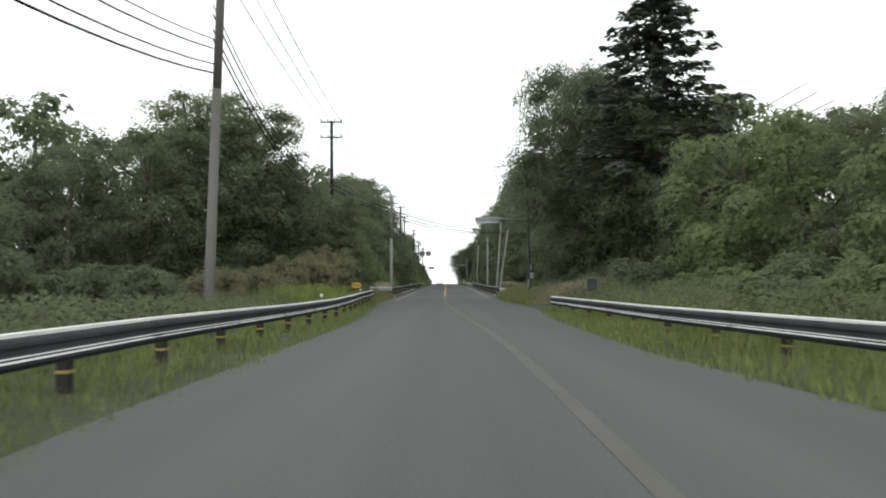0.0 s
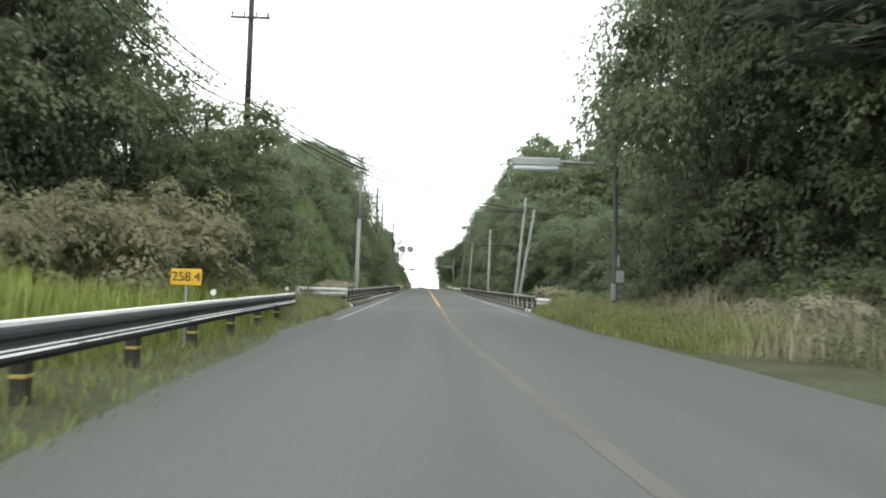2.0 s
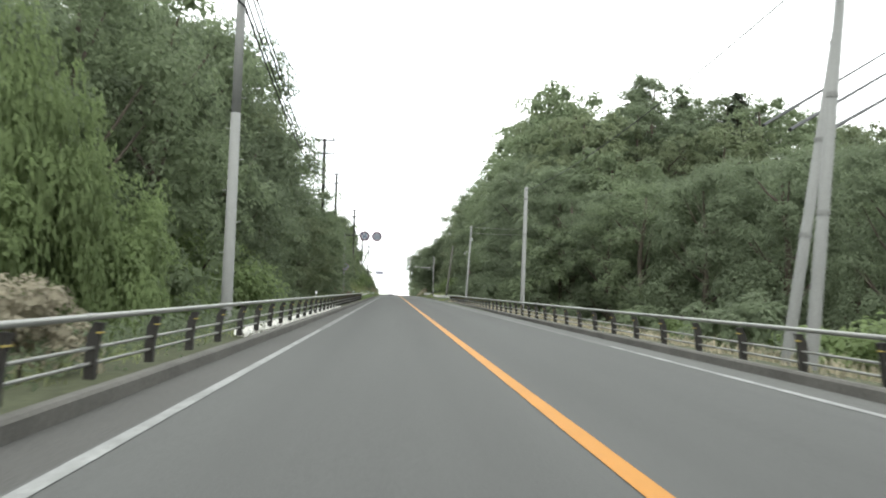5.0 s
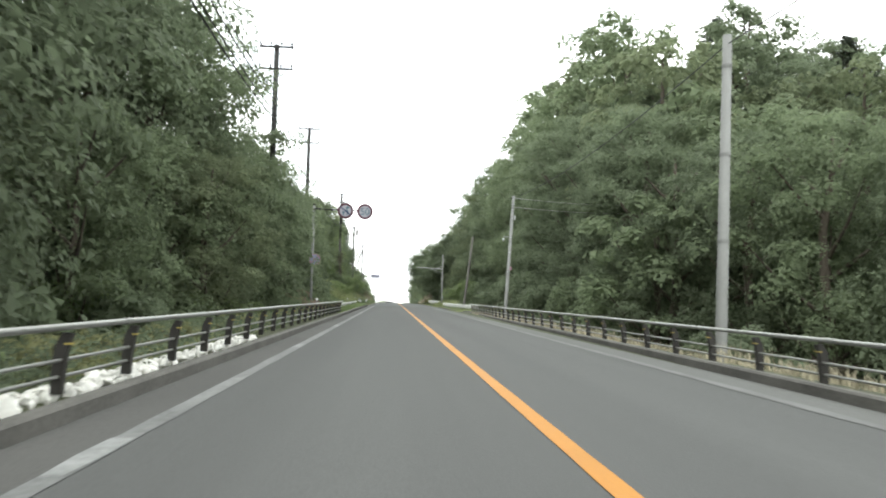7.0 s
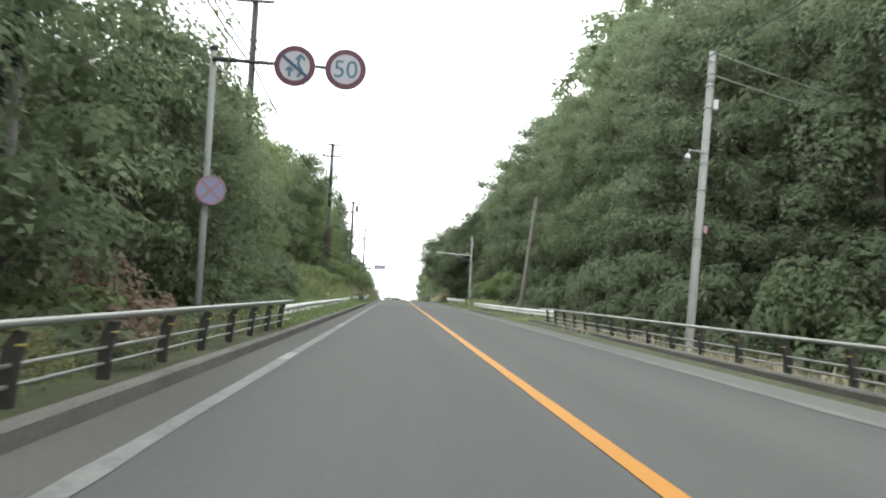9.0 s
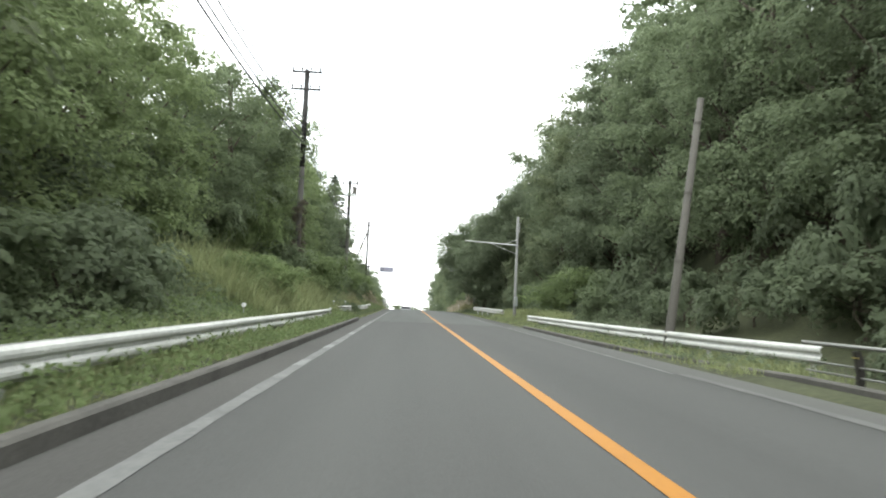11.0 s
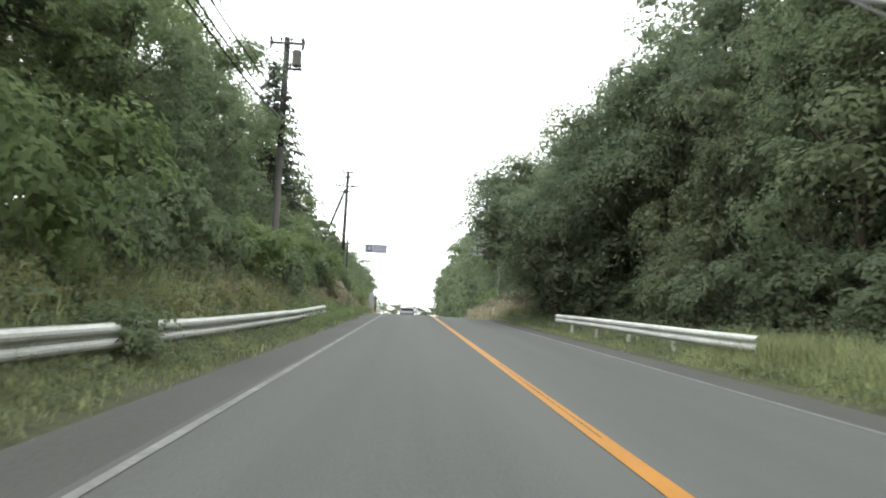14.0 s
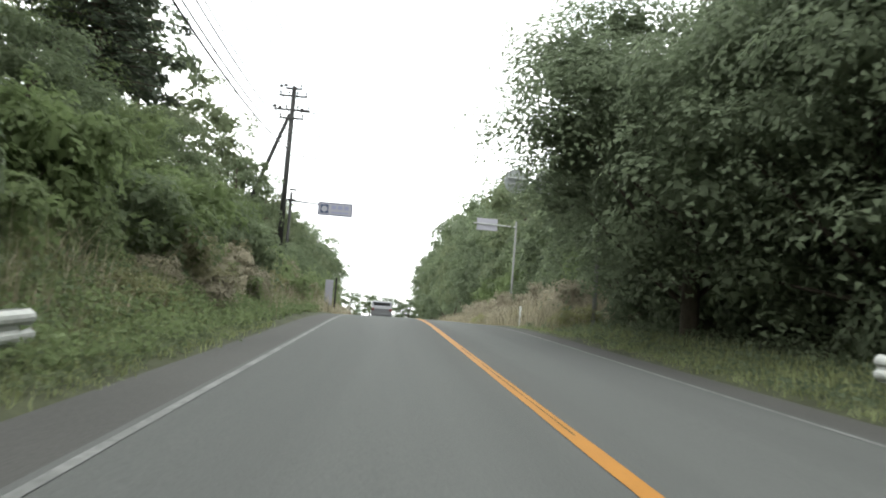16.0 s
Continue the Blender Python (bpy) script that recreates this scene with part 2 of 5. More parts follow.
def ring_tube(bm, points, radii, seg=8, caps=True):
    """A round tube through points with a radius at each."""
    pts = [Vector(p) for p in points]
    rings = []
    for i, p in enumerate(pts):
        d = (pts[min(i + 1, len(pts) - 1)] - pts[max(i - 1, 0)]).normalized()
        side = d.cross(Vector((0.0, 0.0, 1.0)) if abs(d.z) < 0.9 else Vector((0.0, 1.0, 0.0))).normalized()
        up = side.cross(d)
        r = radii[i] if isinstance(radii, (list, tuple)) else radii
        rings.append([bm.verts.new(p + r * (math.cos(a) * side + math.sin(a) * up))
                      for a in (2 * math.pi * k / seg for k in range(seg))])
    for a, b in zip(rings, rings[1:]):
        for k in range(seg):
            bm.faces.new((a[k], a[(k + 1) % seg], b[(k + 1) % seg], b[k]))
    if caps:
        bm.faces.new(rings[0][::-1])
        bm.faces.new(rings[-1])
    return rings


def sweep(bm, points, profile, closed=True):
    """An upright profile of (out, up) pairs carried along points; out is to the right of the way."""
    pts = [Vector(p) for p in points]
    rings = []
    for i, p in enumerate(pts):
        d = pts[min(i + 1, len(pts) - 1)] - pts[max(i - 1, 0)]
        side = Vector((d.y, -d.x, 0)).normalized()
        rings.append([bm.verts.new(p + side * o + Vector((0, 0, u))) for o, u in profile])
    n = len(profile)
    for a, b in zip(rings, rings[1:]):
        for k in range(n if closed else n - 1):
            bm.faces.new((a[k], b[k], b[(k + 1) % n], a[(k + 1) % n]))
    if closed:
        bm.faces.new(rings[0])
        bm.faces.new(rings[-1][::-1])


def at(path, s):
    """The place at length s along a path, and the heading there."""
    for p, q in zip(path, path[1:]):
        p, q = Vector(p), Vector(q)
        d = (q - p).length
        if s <= d or q == Vector(path[-1]):
            return p + (q - p) * (s / d), (q - p).normalized()
        s -= d


def path_length(path):
    return sum((Vector(q) - Vector(p)).length for p, q in zip(path, path[1:]))


def along(path, a, b, step):
    n = max(1, math.ceil((b - a) / step))
    return [at(path, a + (b - a) * k / n)[0] for k in range(n + 1)]

# ---- ground and road ----


def ground_height(x, y):
    """Verges level with the road, a hollow beside the bridge, cut banks beyond it."""
    c = centre(y)
    u, z = abs(x - c), grade(y)
    e = road_edge(y, -1 if x < c else 1)
    if u < e - 0.3:
        return z - 0.14
    z += -0.1 + 0.08 * smooth(e - 0.3, e + 0.25, u)
    if y > 250:
        z += (grade(250) - grade(y)) * 0.7 * smooth(7.0, 13, u) * (1 - smooth(300, 410, y))
    valley = smooth(66, 80, y) * (1 - smooth(150, 185, y))
    out = max(0.0, u - 5.2)
    if x < c:
        bank = smooth(158, 185, y) * (1 - 0.6 * smooth(255, 320, y))
        z += bank * min(3.2, 0.42 * out) - valley * min(2.2, 0.3 * out) * (1 - bank)
    else:
        bank = smooth(170, 205, y)
        z += bank * min(1.6, 0.22 * out) - valley * min(2.5, 0.32 * out) * (1 - bank)
        z += 2.2 * smooth(13, 19, x) * smooth(200, 222, y) * (1 - smooth(330, 360, y))
        z += 20.0 * smooth(146, 184, y) * (1 - smooth(210, 250, y)) * smooth(8.5, 30.0, x) * (1 - 0.35 * smooth(34, 70, x))
    return z + 0.05 * noise.noise(Vector((x * 0.4, y * 0.4, 0))) * min(1.0, out)


xs = [-2500, -900, -350, -160, -90, -60, -45, -36, -30, -25, -21, -18, -15.5, -13.5, -12, -10.5, -9, -8, -7, -6.2, -5.6, -5.1, -4.7, -4.4, -4.15, -3.9,
      -2, 0, 2, 3.9, 4.15, 4.4, 4.7, 5.1, 5.6, 6.2, 7, 8, 9, 10.5, 12, 13.5, 15.5, 18, 21, 25, 30, 36, 45, 60, 90, 160, 350, 900, 2500]
ys = [-900, -300, -120, -60] + [-40 + 2.5 * k for k in range(150)] + [350, 380, 430, 520, 700, 1000, 1600, 3000]
bm = bmesh.new()
grid = [[bm.verts.new((x + centre(y), y, ground_height(x + centre(y), y))) for x in xs] for y in ys]
for r0, r1 in zip(grid, grid[1:]):
    for k in range(len(xs) - 1):
        bm.faces.new((r0[k], r0[k + 1], r1[k + 1], r1[k]))
tagged(finish(bm, "ground", SOIL, smooth_shade=True), "dark soil and leaf litter along the road", "ground", kind="structure")


def crown(o):
    return -0.004 * o * o


def ribbon(name, offsets, y0, y1, mats, index, label, lift=0.0, step=2.0, category="road"):
    """A strip of road surface between offsets from the middle line."""
    b = bmesh.new()
    n = max(1, round((y1 - y0) / step))
    rows = []
    for k in range(n + 1):
        y = y0 + (y1 - y0) * k / n
        reach = [max(-road_edge(y, -1), min(road_edge(y, 1), o)) for o in offsets]
        rows.append([b.verts.new((centre(y) + o + 0.02 * (abs(o) > 3.6) * noise.noise(Vector((o, y * 1.7, 0))), y, grade(y) + crown(o) + lift)) for o in reach])
    for p, q in zip(rows, rows[1:]):
        for k in range(len(offsets) - 1):
            f = b.faces.new((p[k], p[k + 1], q[k + 1], q[k]))
            f.material_index = index[k]
    return tagged(finish(b, name, mats), label, category, kind="structure")


OFF = (-4.25, -3.36, -2.4, -1.6, -0.8, 0, 0.8, 1.6, 2.4, 3.25, 4.25)
SURF = (1, 0, 0, 0, 0, 0, 0, 0, 0, 1)
ribbon("road_1", OFF, -60, 73.4, [ASPHALT, ASPHALT], SURF, "worn grey asphalt road before the bridge")
ribbon("road_2", OFF, 73.4, 198.3, [ASPHALT_DARK, ASPHALT_SHOULDER, DUSTY_SHOULDER], SURF[:-1] + (2,), "smooth dark grey asphalt on the bridge approach")
ribbon("road_3", OFF, 198.3, 405, [ASPHALT, ASPHALT_SHOULDER], SURF, "worn grey asphalt road rising to a crest")
ribbon("expansion_joint", OFF[1:-1], 73.1, 73.45, [CONCRETE], (0,) * 8, "grey bridge expansion joint across the road", 0.004, 0.4)

# side road mouth on the verge
bm = bmesh.new()
apron = [(4.2, 38.8), (4.2, 47.5), (5.6, 46.8), (9.5, 47.6), (14.0, 49.2), (14.0, 45.4), (9.0, 44.0), (6.2, 42.6), (5.0, 40.2)]
bm.faces.new([bm.verts.new((x, y, grade(y) - 0.062 + 0.004 * (x - 4))) for x, y in reversed(apron)])
tagged(finish(bm, "pavement", ASPHALT_SHOULDER), "cracked asphalt mouth of a side track", "pavement", kind="structure")


def marking(name, offset, width, spans, mat, label, lift=0.006, ragged=0.0):
    """Painted line in spans along the road, with slightly uneven edges."""
    b = bmesh.new()
    rnd = random.Random(name)
    for y0, y1 in spans:
        n = max(1, round((y1 - y0) / 0.8))
        prev = None
        for k in range(n + 1):
            y = y0 + (y1 - y0) * k / n
            w = width / 2 * (1 + ragged * (rnd.random() - 0.5))
            row = [b.verts.new((paint_centre(y) + o, y, grade(y) + crown(paint_centre(y) + o - centre(y)) + lift)) for o in (offset - w, offset + w)]
            if prev:
                b.faces.new((prev[0], prev[1], row[1], row[0]))
            prev = row
    return tagged(finish(b, name, mat), label, "road marking", kind="structure")


marking("road_line_left_a", -3.26, 0.13, [(57.3, 96.0)], WHITE_LINE, "solid white edge line, slightly worn", ragged=0.15)
marking("road_line_left_b", -3.26, 0.185, [(96.0, 198.2)], WHITE_DULL, "broad dull white edge line", ragged=0.25)
SEAMS = (108.7, 121.0, 133.5, 146.1, 159.0, 171.3, 176.1, 183.4, 190.3, 196.0)
marking("road_line_left_patch", -3.27, 0.16, [(y - 0.7, y + 0.6) for y in SEAMS], WHITE_LINE, "fresher white patches on the edge line", lift=0.01, ragged=0.5)
marking("road_line_left_c", -3.24, 0.09, [(198.3, 400)], WHITE_WORN, "solid white edge line up to the crest", ragged=0.2)
marking("road_line_right_a", 3.3, 0.14, [(65.0, 92.0)], WHITE_LINE, "worn white edge line by the bridge", ragged=0.3)
marking("road_line_right_b", 3.3, 0.22, [(92.0, 172.0)], material("rubbed_white_paint", (0.1, 0.1, 0.096), 0.85, vary=0.25, scale=0.8, fine=20), "almost rubbed off pale edge line", ragged=0.5)
marking("road_line_right_c", 3.12, 0.085, [(172.0, 400)], WHITE_WORN, "thin white edge line", ragged=0.3)
marking("centre_line_a", 0.0, 0.16, [(-40, 56.9)], ORANGE_FADED, "faded orange centre line, nearly worn away", lift=0.0025, ragged=0.2)
marking("centre_line_b", 0.0, 0.085, [(57.0, 73.0)], ORANGE_WORN, "thin worn orange centre line", ragged=0.4)
marking("centre_line_c", 0.0, 0.16, [(73.5, 400)], ORANGE_LINE, "solid orange no-overtaking centre line", ragged=0.08)


marking("centre_line_crack", 0.01, 0.018, [(198.6, 202.5), (207.0, 214.5), (232.0, 242.0)], BLACK_TAR, "dark crack along the orange centre line", lift=0.011, ragged=0.9)


def kerb(name, path, height, width, label, mat=CONCRETE):
    b = bmesh.new()
    w = width / 2
    sweep(b, path, [(-w, -0.3), (w, -0.3), (w, height - 0.03), (w - 0.03, height), (-w + 0.03, height), (-w, height - 0.03)])
    return tagged(finish(b, name, mat), label, "kerb", kind="structure")


def right_edge(y):
    """Sideways place of the bridge's other edge, which flares a little."""
    return 4.12 + 0.35 * smooth(95, 140, y) + 0.55 * smooth(140, 172, y)


kerb("kerb_left", [(-4.06, y, -0.06) for y in range(72, 200, 2)] + [(-4.08, 199.7, -0.06)], 0.16, 0.17, "stained concrete kerb under the bridge rail")
kerb("kerb_right", [(right_edge(y) - 0.02, y, -0.07) for y in range(73, 173, 2)] + [(4.75, 175.5, -0.12)], 0.16, 0.17, "stained concrete kerb under the bridge rail")
for x, y, w, turn, mat in ((-4.16, 71.75, 0.3, 75, WHITE_PAINT), (-4.25, 71.42, 0.26, 60, POST_DARK), (-4.42, 71.2, 0.28, 25, WHITE_PAINT), (-4.68, 71.1, 0.24, 12, WHITE_PAINT), (-4.92, 71.08, 0.26, -8, WHITE_PAINT),
                           (4.16, 72.75, 0.26, 95, WHITE_PAINT), (4.2, 72.45, 0.16, 100, POST_DARK), (4.24, 72.2, 0.26, 104, WHITE_PAINT)):
    bm = bmesh.new()
    vs = box(bm, 0, 0, 0.03, w, 0.15, 0.17, 0.02)
    for v in bm.verts:
        v.co += Vector((noise.noise(v.co * 9 + Vector((x, y, 0))), noise.noise(v.co * 8 + Vector((y, x, 3))), noise.noise(v.co * 7 + Vector((x, 5, y))))) * 0.03
    tagged(finish(bm, "kerb_block", mat, place=pose(x, y, -0.07, 0, 0, turn)), "broken kerb block in flaking white paint" if mat is WHITE_PAINT else "dark striped kerb block at the bridge end", "kerb block", "broken kerb blocks")

kerb("kerb_right_b", [(4.72, 175.5, -0.1), (4.35, 179, -0.09), (4.2, 183, -0.08), (4.18, 190, -0.08), (4.2, 198, -0.09)], 0.14, 0.16, "low stained kerb beside the verge grass")

# ---- rails ----
W_FACE = [(0.0, 0.0), (0.0, 0.012), (0.05, 0.05), (0.06, 0.085), (0.055, 0.12), (0.02, 0.155), (0.02, 0.195), (0.055, 0.23), (0.06, 0.265), (0.05, 0.3), (0.0, 0.338), (0.0, 0.35)]
W_BEAM = W_FACE + [(o - 0.008, u) for o, u in reversed(W_FACE)]


def delineator(name, place, label="round white reflector on a short stem"):
    d = thing("delineator", label, "reflector", "rail reflectors", place)
    b = bmesh.new()
    ring_tube(b, [(0, 0, -0.05), (0, 0, 0.08)], 0.012, 6)
    part("stem", b, STEEL_GREY, d)
    b = bmesh.new()
    ring_tube(b, [(0, -0.02, 0.12), (0, 0.02, 0.12)], 0.05, 14)
    part("disc", b, WHITE_PAINT, d)
    return d


def guardrail(label, path, side, top, mat, post_mat, post_gap=4.0, edge=None, banded=False, square=False, panel=4.3, cap=False):
    """Corrugated beam on posts. side is +1 where the beam faces right of the way, top the beam's upper edge above the path."""
    g = thing("guardrail", label, "guardrail", "roadside guardrails")
    total = path_length(path)
    prof = [(side * o, u + top - 0.35) for o, u in W_BEAM]
    if side < 0:
        prof = prof[::-1]
    n = max(1, round(total / panel))
    for k in range(n):
        a, c = total * k / n, total * (k + 1) / n
        b = bmesh.new()
        shift = side * (0.004 if k % 2 else 0.0)
        sweep(b, along(path, max(0, a - 0.12), min(total, c + 0.12), 1.4), [(o + shift, u) for o, u in prof])
        for s in (a + 0.08, a + 0.2):
            for h in (0.09, 0.175, 0.26):
                p, d = at(path, min(s, total))
                q = p + Vector((d.y, -d.x, 0)) * side * (0.056 if h != 0.175 else 0.02) + Vector((0, 0, top - 0.35 + h))
                ring_tube(b, [q, q + Vector((d.y, -d.x, 0)) * side * 0.018], 0.018, 6)
        pan = part("beam", b, mat, g)
        # Pale strips draw the sky's light along the beam's top and ridges.
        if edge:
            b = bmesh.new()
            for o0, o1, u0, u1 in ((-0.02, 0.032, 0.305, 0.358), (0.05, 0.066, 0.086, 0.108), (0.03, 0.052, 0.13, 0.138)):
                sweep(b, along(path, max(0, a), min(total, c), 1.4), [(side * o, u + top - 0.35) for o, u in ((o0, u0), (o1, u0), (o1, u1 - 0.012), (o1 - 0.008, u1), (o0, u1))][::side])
            part("edge", b, edge, pan, "pale sky-lit edge of the beam")
    s = 0.4
    while s < total:
        p, d = at(path, s)
        r = Vector((d.y, -d.x, 0)) * side
        q = p - r * 0.09
        zb = ground_height(q.x, q.y) - 0.05
        b = bmesh.new()
        if square:
            box(b, q.x, q.y, (zb + p.z + top - 0.1) / 2, 0.13, 0.16, p.z + top - 0.1 - zb, 0.012)
        else:
            ring_tube(b, [(q.x, q.y, zb), (q.x, q.y, p.z + top - 0.06)], 0.057, 10)
        po = part("post", b, post_mat, g)
        if banded:
            b = bmesh.new()
            box(b, q.x + r.x * 0.004, q.y, p.z + top - 0.47, 0.142, 0.17, 0.035, 0.004)
            part("band", b, YELLOW_BAND, po, "yellow reflective band")
        b = bmesh.new()
        box(b, p.x - r.x * 0.03, p.y - r.y * 0.03, p.z + top - 0.175, 0.07, 0.07, 0.2, 0.008)
        part("bracket", b, post_mat, g)
        s += post_gap
    if cap:
        for s in (0.0, total):
            p, d = at(path, s)
            b = bmesh.new()
            r = Vector((d.y, -d.x, 0)) * side
            ring_tube(b, [p + Vector((0, 0, top - 0.37)) + r * 0.03, p + Vector((0, 0, top + 0.01)) + r * 0.03], 0.055, 10)
            part("end_cap", b, mat, g)
    return g


def bridge_rail(label, xf, y0, y1, out, drop=0.0):
    """Three pipes on bent dark posts; out is the sign of the side away from the road."""
    g = thing("bridge_rail", label, "railing", "bridge rails")
    n = round((y1 - y0) / 2.0)
    for name, dx, z, r in (("top_pipe", 0.0, 0.705, 0.034), ("middle_pipe", 0.05, 0.395, 0.018), ("bottom_pipe", 0.07, 0.238, 0.018)):
        b = bmesh.new()
        pts = [(xf(y0 + (y1 - y0) * k / n) + out * dx, y0 + (y1 - y0) * k / n, z - drop) for k in range(n + 1)]
        ring_tube(b, pts, r, 10)
        part(name, b, RAIL_PIPE, g, smooth_shade=True)
        for k in range(3, n, 3):
            x, y, zz = pts[k]
            b = bmesh.new()
            ring_tube(b, [(x, y - 0.09, zz), (x, y + 0.09, zz)], r + 0.006, 10)
            part("sleeve", b, RAIL_PIPE, g)
    for k in range(n + 1):
        y = y0 + 2.0 * k + 0.3
        if y > y1:
            break
        x = xf(y)
        b = bmesh.new()
        sweep(b, [(x, y - 0.045, -drop), (x, y + 0.045, -drop)],
              [(out * 0.13, 0.08), (out * 0.03, 0.08) if out > 0 else (out * 0.03, 0.08), (out * 0.02, 0.3), (out * -0.005, 0.5), (out * -0.045, 0.64), (out * 0.045, 0.65), (out * 0.11, 0.52), (out * 0.13, 0.3)])
        p = part("post", b, POST_DARK, g)
        b = bmesh.new()
        box(b, x - out * 0.005, y, 0.545 - drop, 0.05, 0.1, 0.018, 0.003)
        part("band", b, YELLOW_BAND, p, "yellow reflective band")
    return g


Z = 0.0
guardrail("dull dark steel guardrail with pale sky-lit upper edge", [(-3.7, -14, 0.2), (-3.76, 6, 0.2), (-3.84, 16, 0.15), (-3.76, 26, 0.04), (-3.72, 33, 0), (-3.92, 40, 0), (-4.25, 47, 0), (-4.62, 58.1, 0)],
          1, 0.69, RAIL_DARK, POST_DARK, 3.0, RAIL_LIT_EDGE, True, True)
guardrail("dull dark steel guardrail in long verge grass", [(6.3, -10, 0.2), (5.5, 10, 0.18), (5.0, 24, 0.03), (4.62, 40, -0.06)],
          -1, 0.62, RAIL_DARK, POST_DARK, 3.0, RAIL_LIT_EDGE, True, True)
guardrail("short white box guardrail end in weeds", [(-5.2, 62.4, 0.12), (-4.72, 66.6, 0.08), (-4.3, 70.7, 0.04)], 1, 0.75, RAIL_WHITE, RAIL_WHITE, 2.0, None, False, True, 6.5, True)
guardrail("short white guardrail end half hidden in weeds", [(4.8, 69.8, 0.0), (4.5, 72.1, 0)], -1, 0.6, RAIL_WHITE, RAIL_WHITE, 2.0, None, False, True, 5.0, True)
bridge_rail("grey steel three-pipe bridge railing on dark posts", lambda y: -4.3, 70.6, 154.6, -1)
bridge_rail("grey steel three-pipe bridge railing with dull pipes", lambda y: right_edge(y) + 0.22, 71.6, 171.6, 1, 0.07)
guardrail("white corrugated guardrail curling away at its end", [(-4.85, 156.5, 0.0), (-5.0, 165, 0), (-5.05, 185, 0), (-5.1, 195, 0.0), (-5.35, 198.6, 0.03), (-5.75, 200.6, 0.05)],
          1, 0.53, RAIL_WHITE, RAIL_WHITE, 4.0)
guardrail("white corrugated guardrail among bank grass", [(-5.62, 204.3, 0.05), (-5.35, 206.5, 0.04), (-5.05, 215, 0), (-4.98, 225, 0), (-4.95, 233.6, 0.07)],
          1, 0.55, RAIL_WHITE, RAIL_WHITE, 4.0)
guardrail("white corrugated guardrail with grass under it", [(6.1, 172.6, 0.0), (5.5, 177, 0), (5.15, 184, 0), (5.0, 194, 0), (4.95, 202, 0.0)], -1, 0.54, RAIL_WHITE, RAIL_WHITE, 4.0)
guardrail("short white corrugated guardrail on thin posts", [(5.3, 216.4, -0.04), (4.95, 221, -0.02), (4.85, 228, 0), (4.75, 235.6, 0)], -1, 0.72, RAIL_WHITE, RAIL_WHITE, 4.0)
for x, y, z in ((-3.8, 30.6, 0.74), (-4.35, 47.7, 0.7), (-4.68, 57.2, 0.7), (-4.32, 106.4, 0.76), (-4.32, 136.8, 0.76), (-5.12, 175.6, 0.68), (-5.6, 203, 0.72), (-5.3, 207.3, 0.7)):
    delineator("delineator", pose(x, y, z))

# ---- poles, lines, signs ----


def utility_pole(label, x, y, height, arms, r0=0.17, r1=0.11, top_mat=POLE_DARK, mat=POLE_CONCRETE, lean=(0.0, 0.0), split=0.55, arm_len=1.6, base=-3.0):
    """Tapered pole; arms are heights of crossarms below the top, each with pin insulators."""
    g = thing("utility_pole", label, "utility pole", "utility poles", pose(x, y, 0))
    def ax(z):
        return Vector((lean[0] * z / height, lean[1] * z / height, z))
    zs = height * split
    b = bmesh.new()
    ring_tube(b, [ax(base), ax(0), ax(zs)], [r0 * 1.05, r0, r0 + (r1 - r0) * split], 14)
    part("pole", b, mat, g, smooth_shade=True)
    b = bmesh.new()
    ring_tube(b, [ax(zs), ax(height)], [r0 + (r1 - r0) * split - 0.004, r1], 14)
    part("upper_pole", b, top_mat, g, smooth_shade=True)
    for k in range(9):
        z = 2.0 + k * 0.9
        if z < height - 1:
            s = 1 if k % 2 else -1
            p = ax(z)
            b = bmesh.new()
            ring_tube(b, [p, p + Vector((s * 0.28, 0, 0))], 0.011, 5)
            part("step_bolt", b, STEEL_GREY, g)
    for drop, length in arms:
        p = ax(height - drop)
        b = bmesh.new()
        box(b, p.x, p.y - r1 - 0.04, p.z, length, 0.08, 0.1, 0.006)
        arm = part("crossarm", b, top_mat, g)
        for k in range(4 if length > 1.1 else 2):
            t_ = (k / (3 if length > 1.1 else 1) - 0.5) * (length - 0.14)
            if abs(t_) < 0.2:
                continue
            b = bmesh.new()
            q = p + Vector((t_, -r1 - 0.04, 0.04))
            ring_tube(b, [q, q + Vector((0, 0, 0.08)), q + Vector((0, 0, 0.1)), q + Vector((0, 0, 0.2))], [0.025, 0.025, 0.06, 0.045], 8)
            part("insulator", b, POLE_DARK, arm, "dark pin insulator")
        b = bmesh.new()
        ring_tube(b, [p + Vector((length * 0.3, -r1 - 0.02, -0.04)), p + Vector((0, -r1 * 0.6, -0.55))], 0.014, 5)
        part("brace", b, top_mat, g)
    return g


def cable(label, a, b_, sag, r=0.014, n=20, mat=WIRE):
    """A hanging cable between two points."""
    a, b_ = Vector(a), Vector(b_)
    bm_ = bmesh.new()
    pts = [a.lerp(b_, k / n) - Vector((0, 0, sag * 4 * (k / n) * (1 - k / n))) for k in range(n + 1)]
    ring_tube(bm_, pts, r, 5)
    return tagged(finish(bm_, "power_line", mat), label, "cable", "overhead lines")


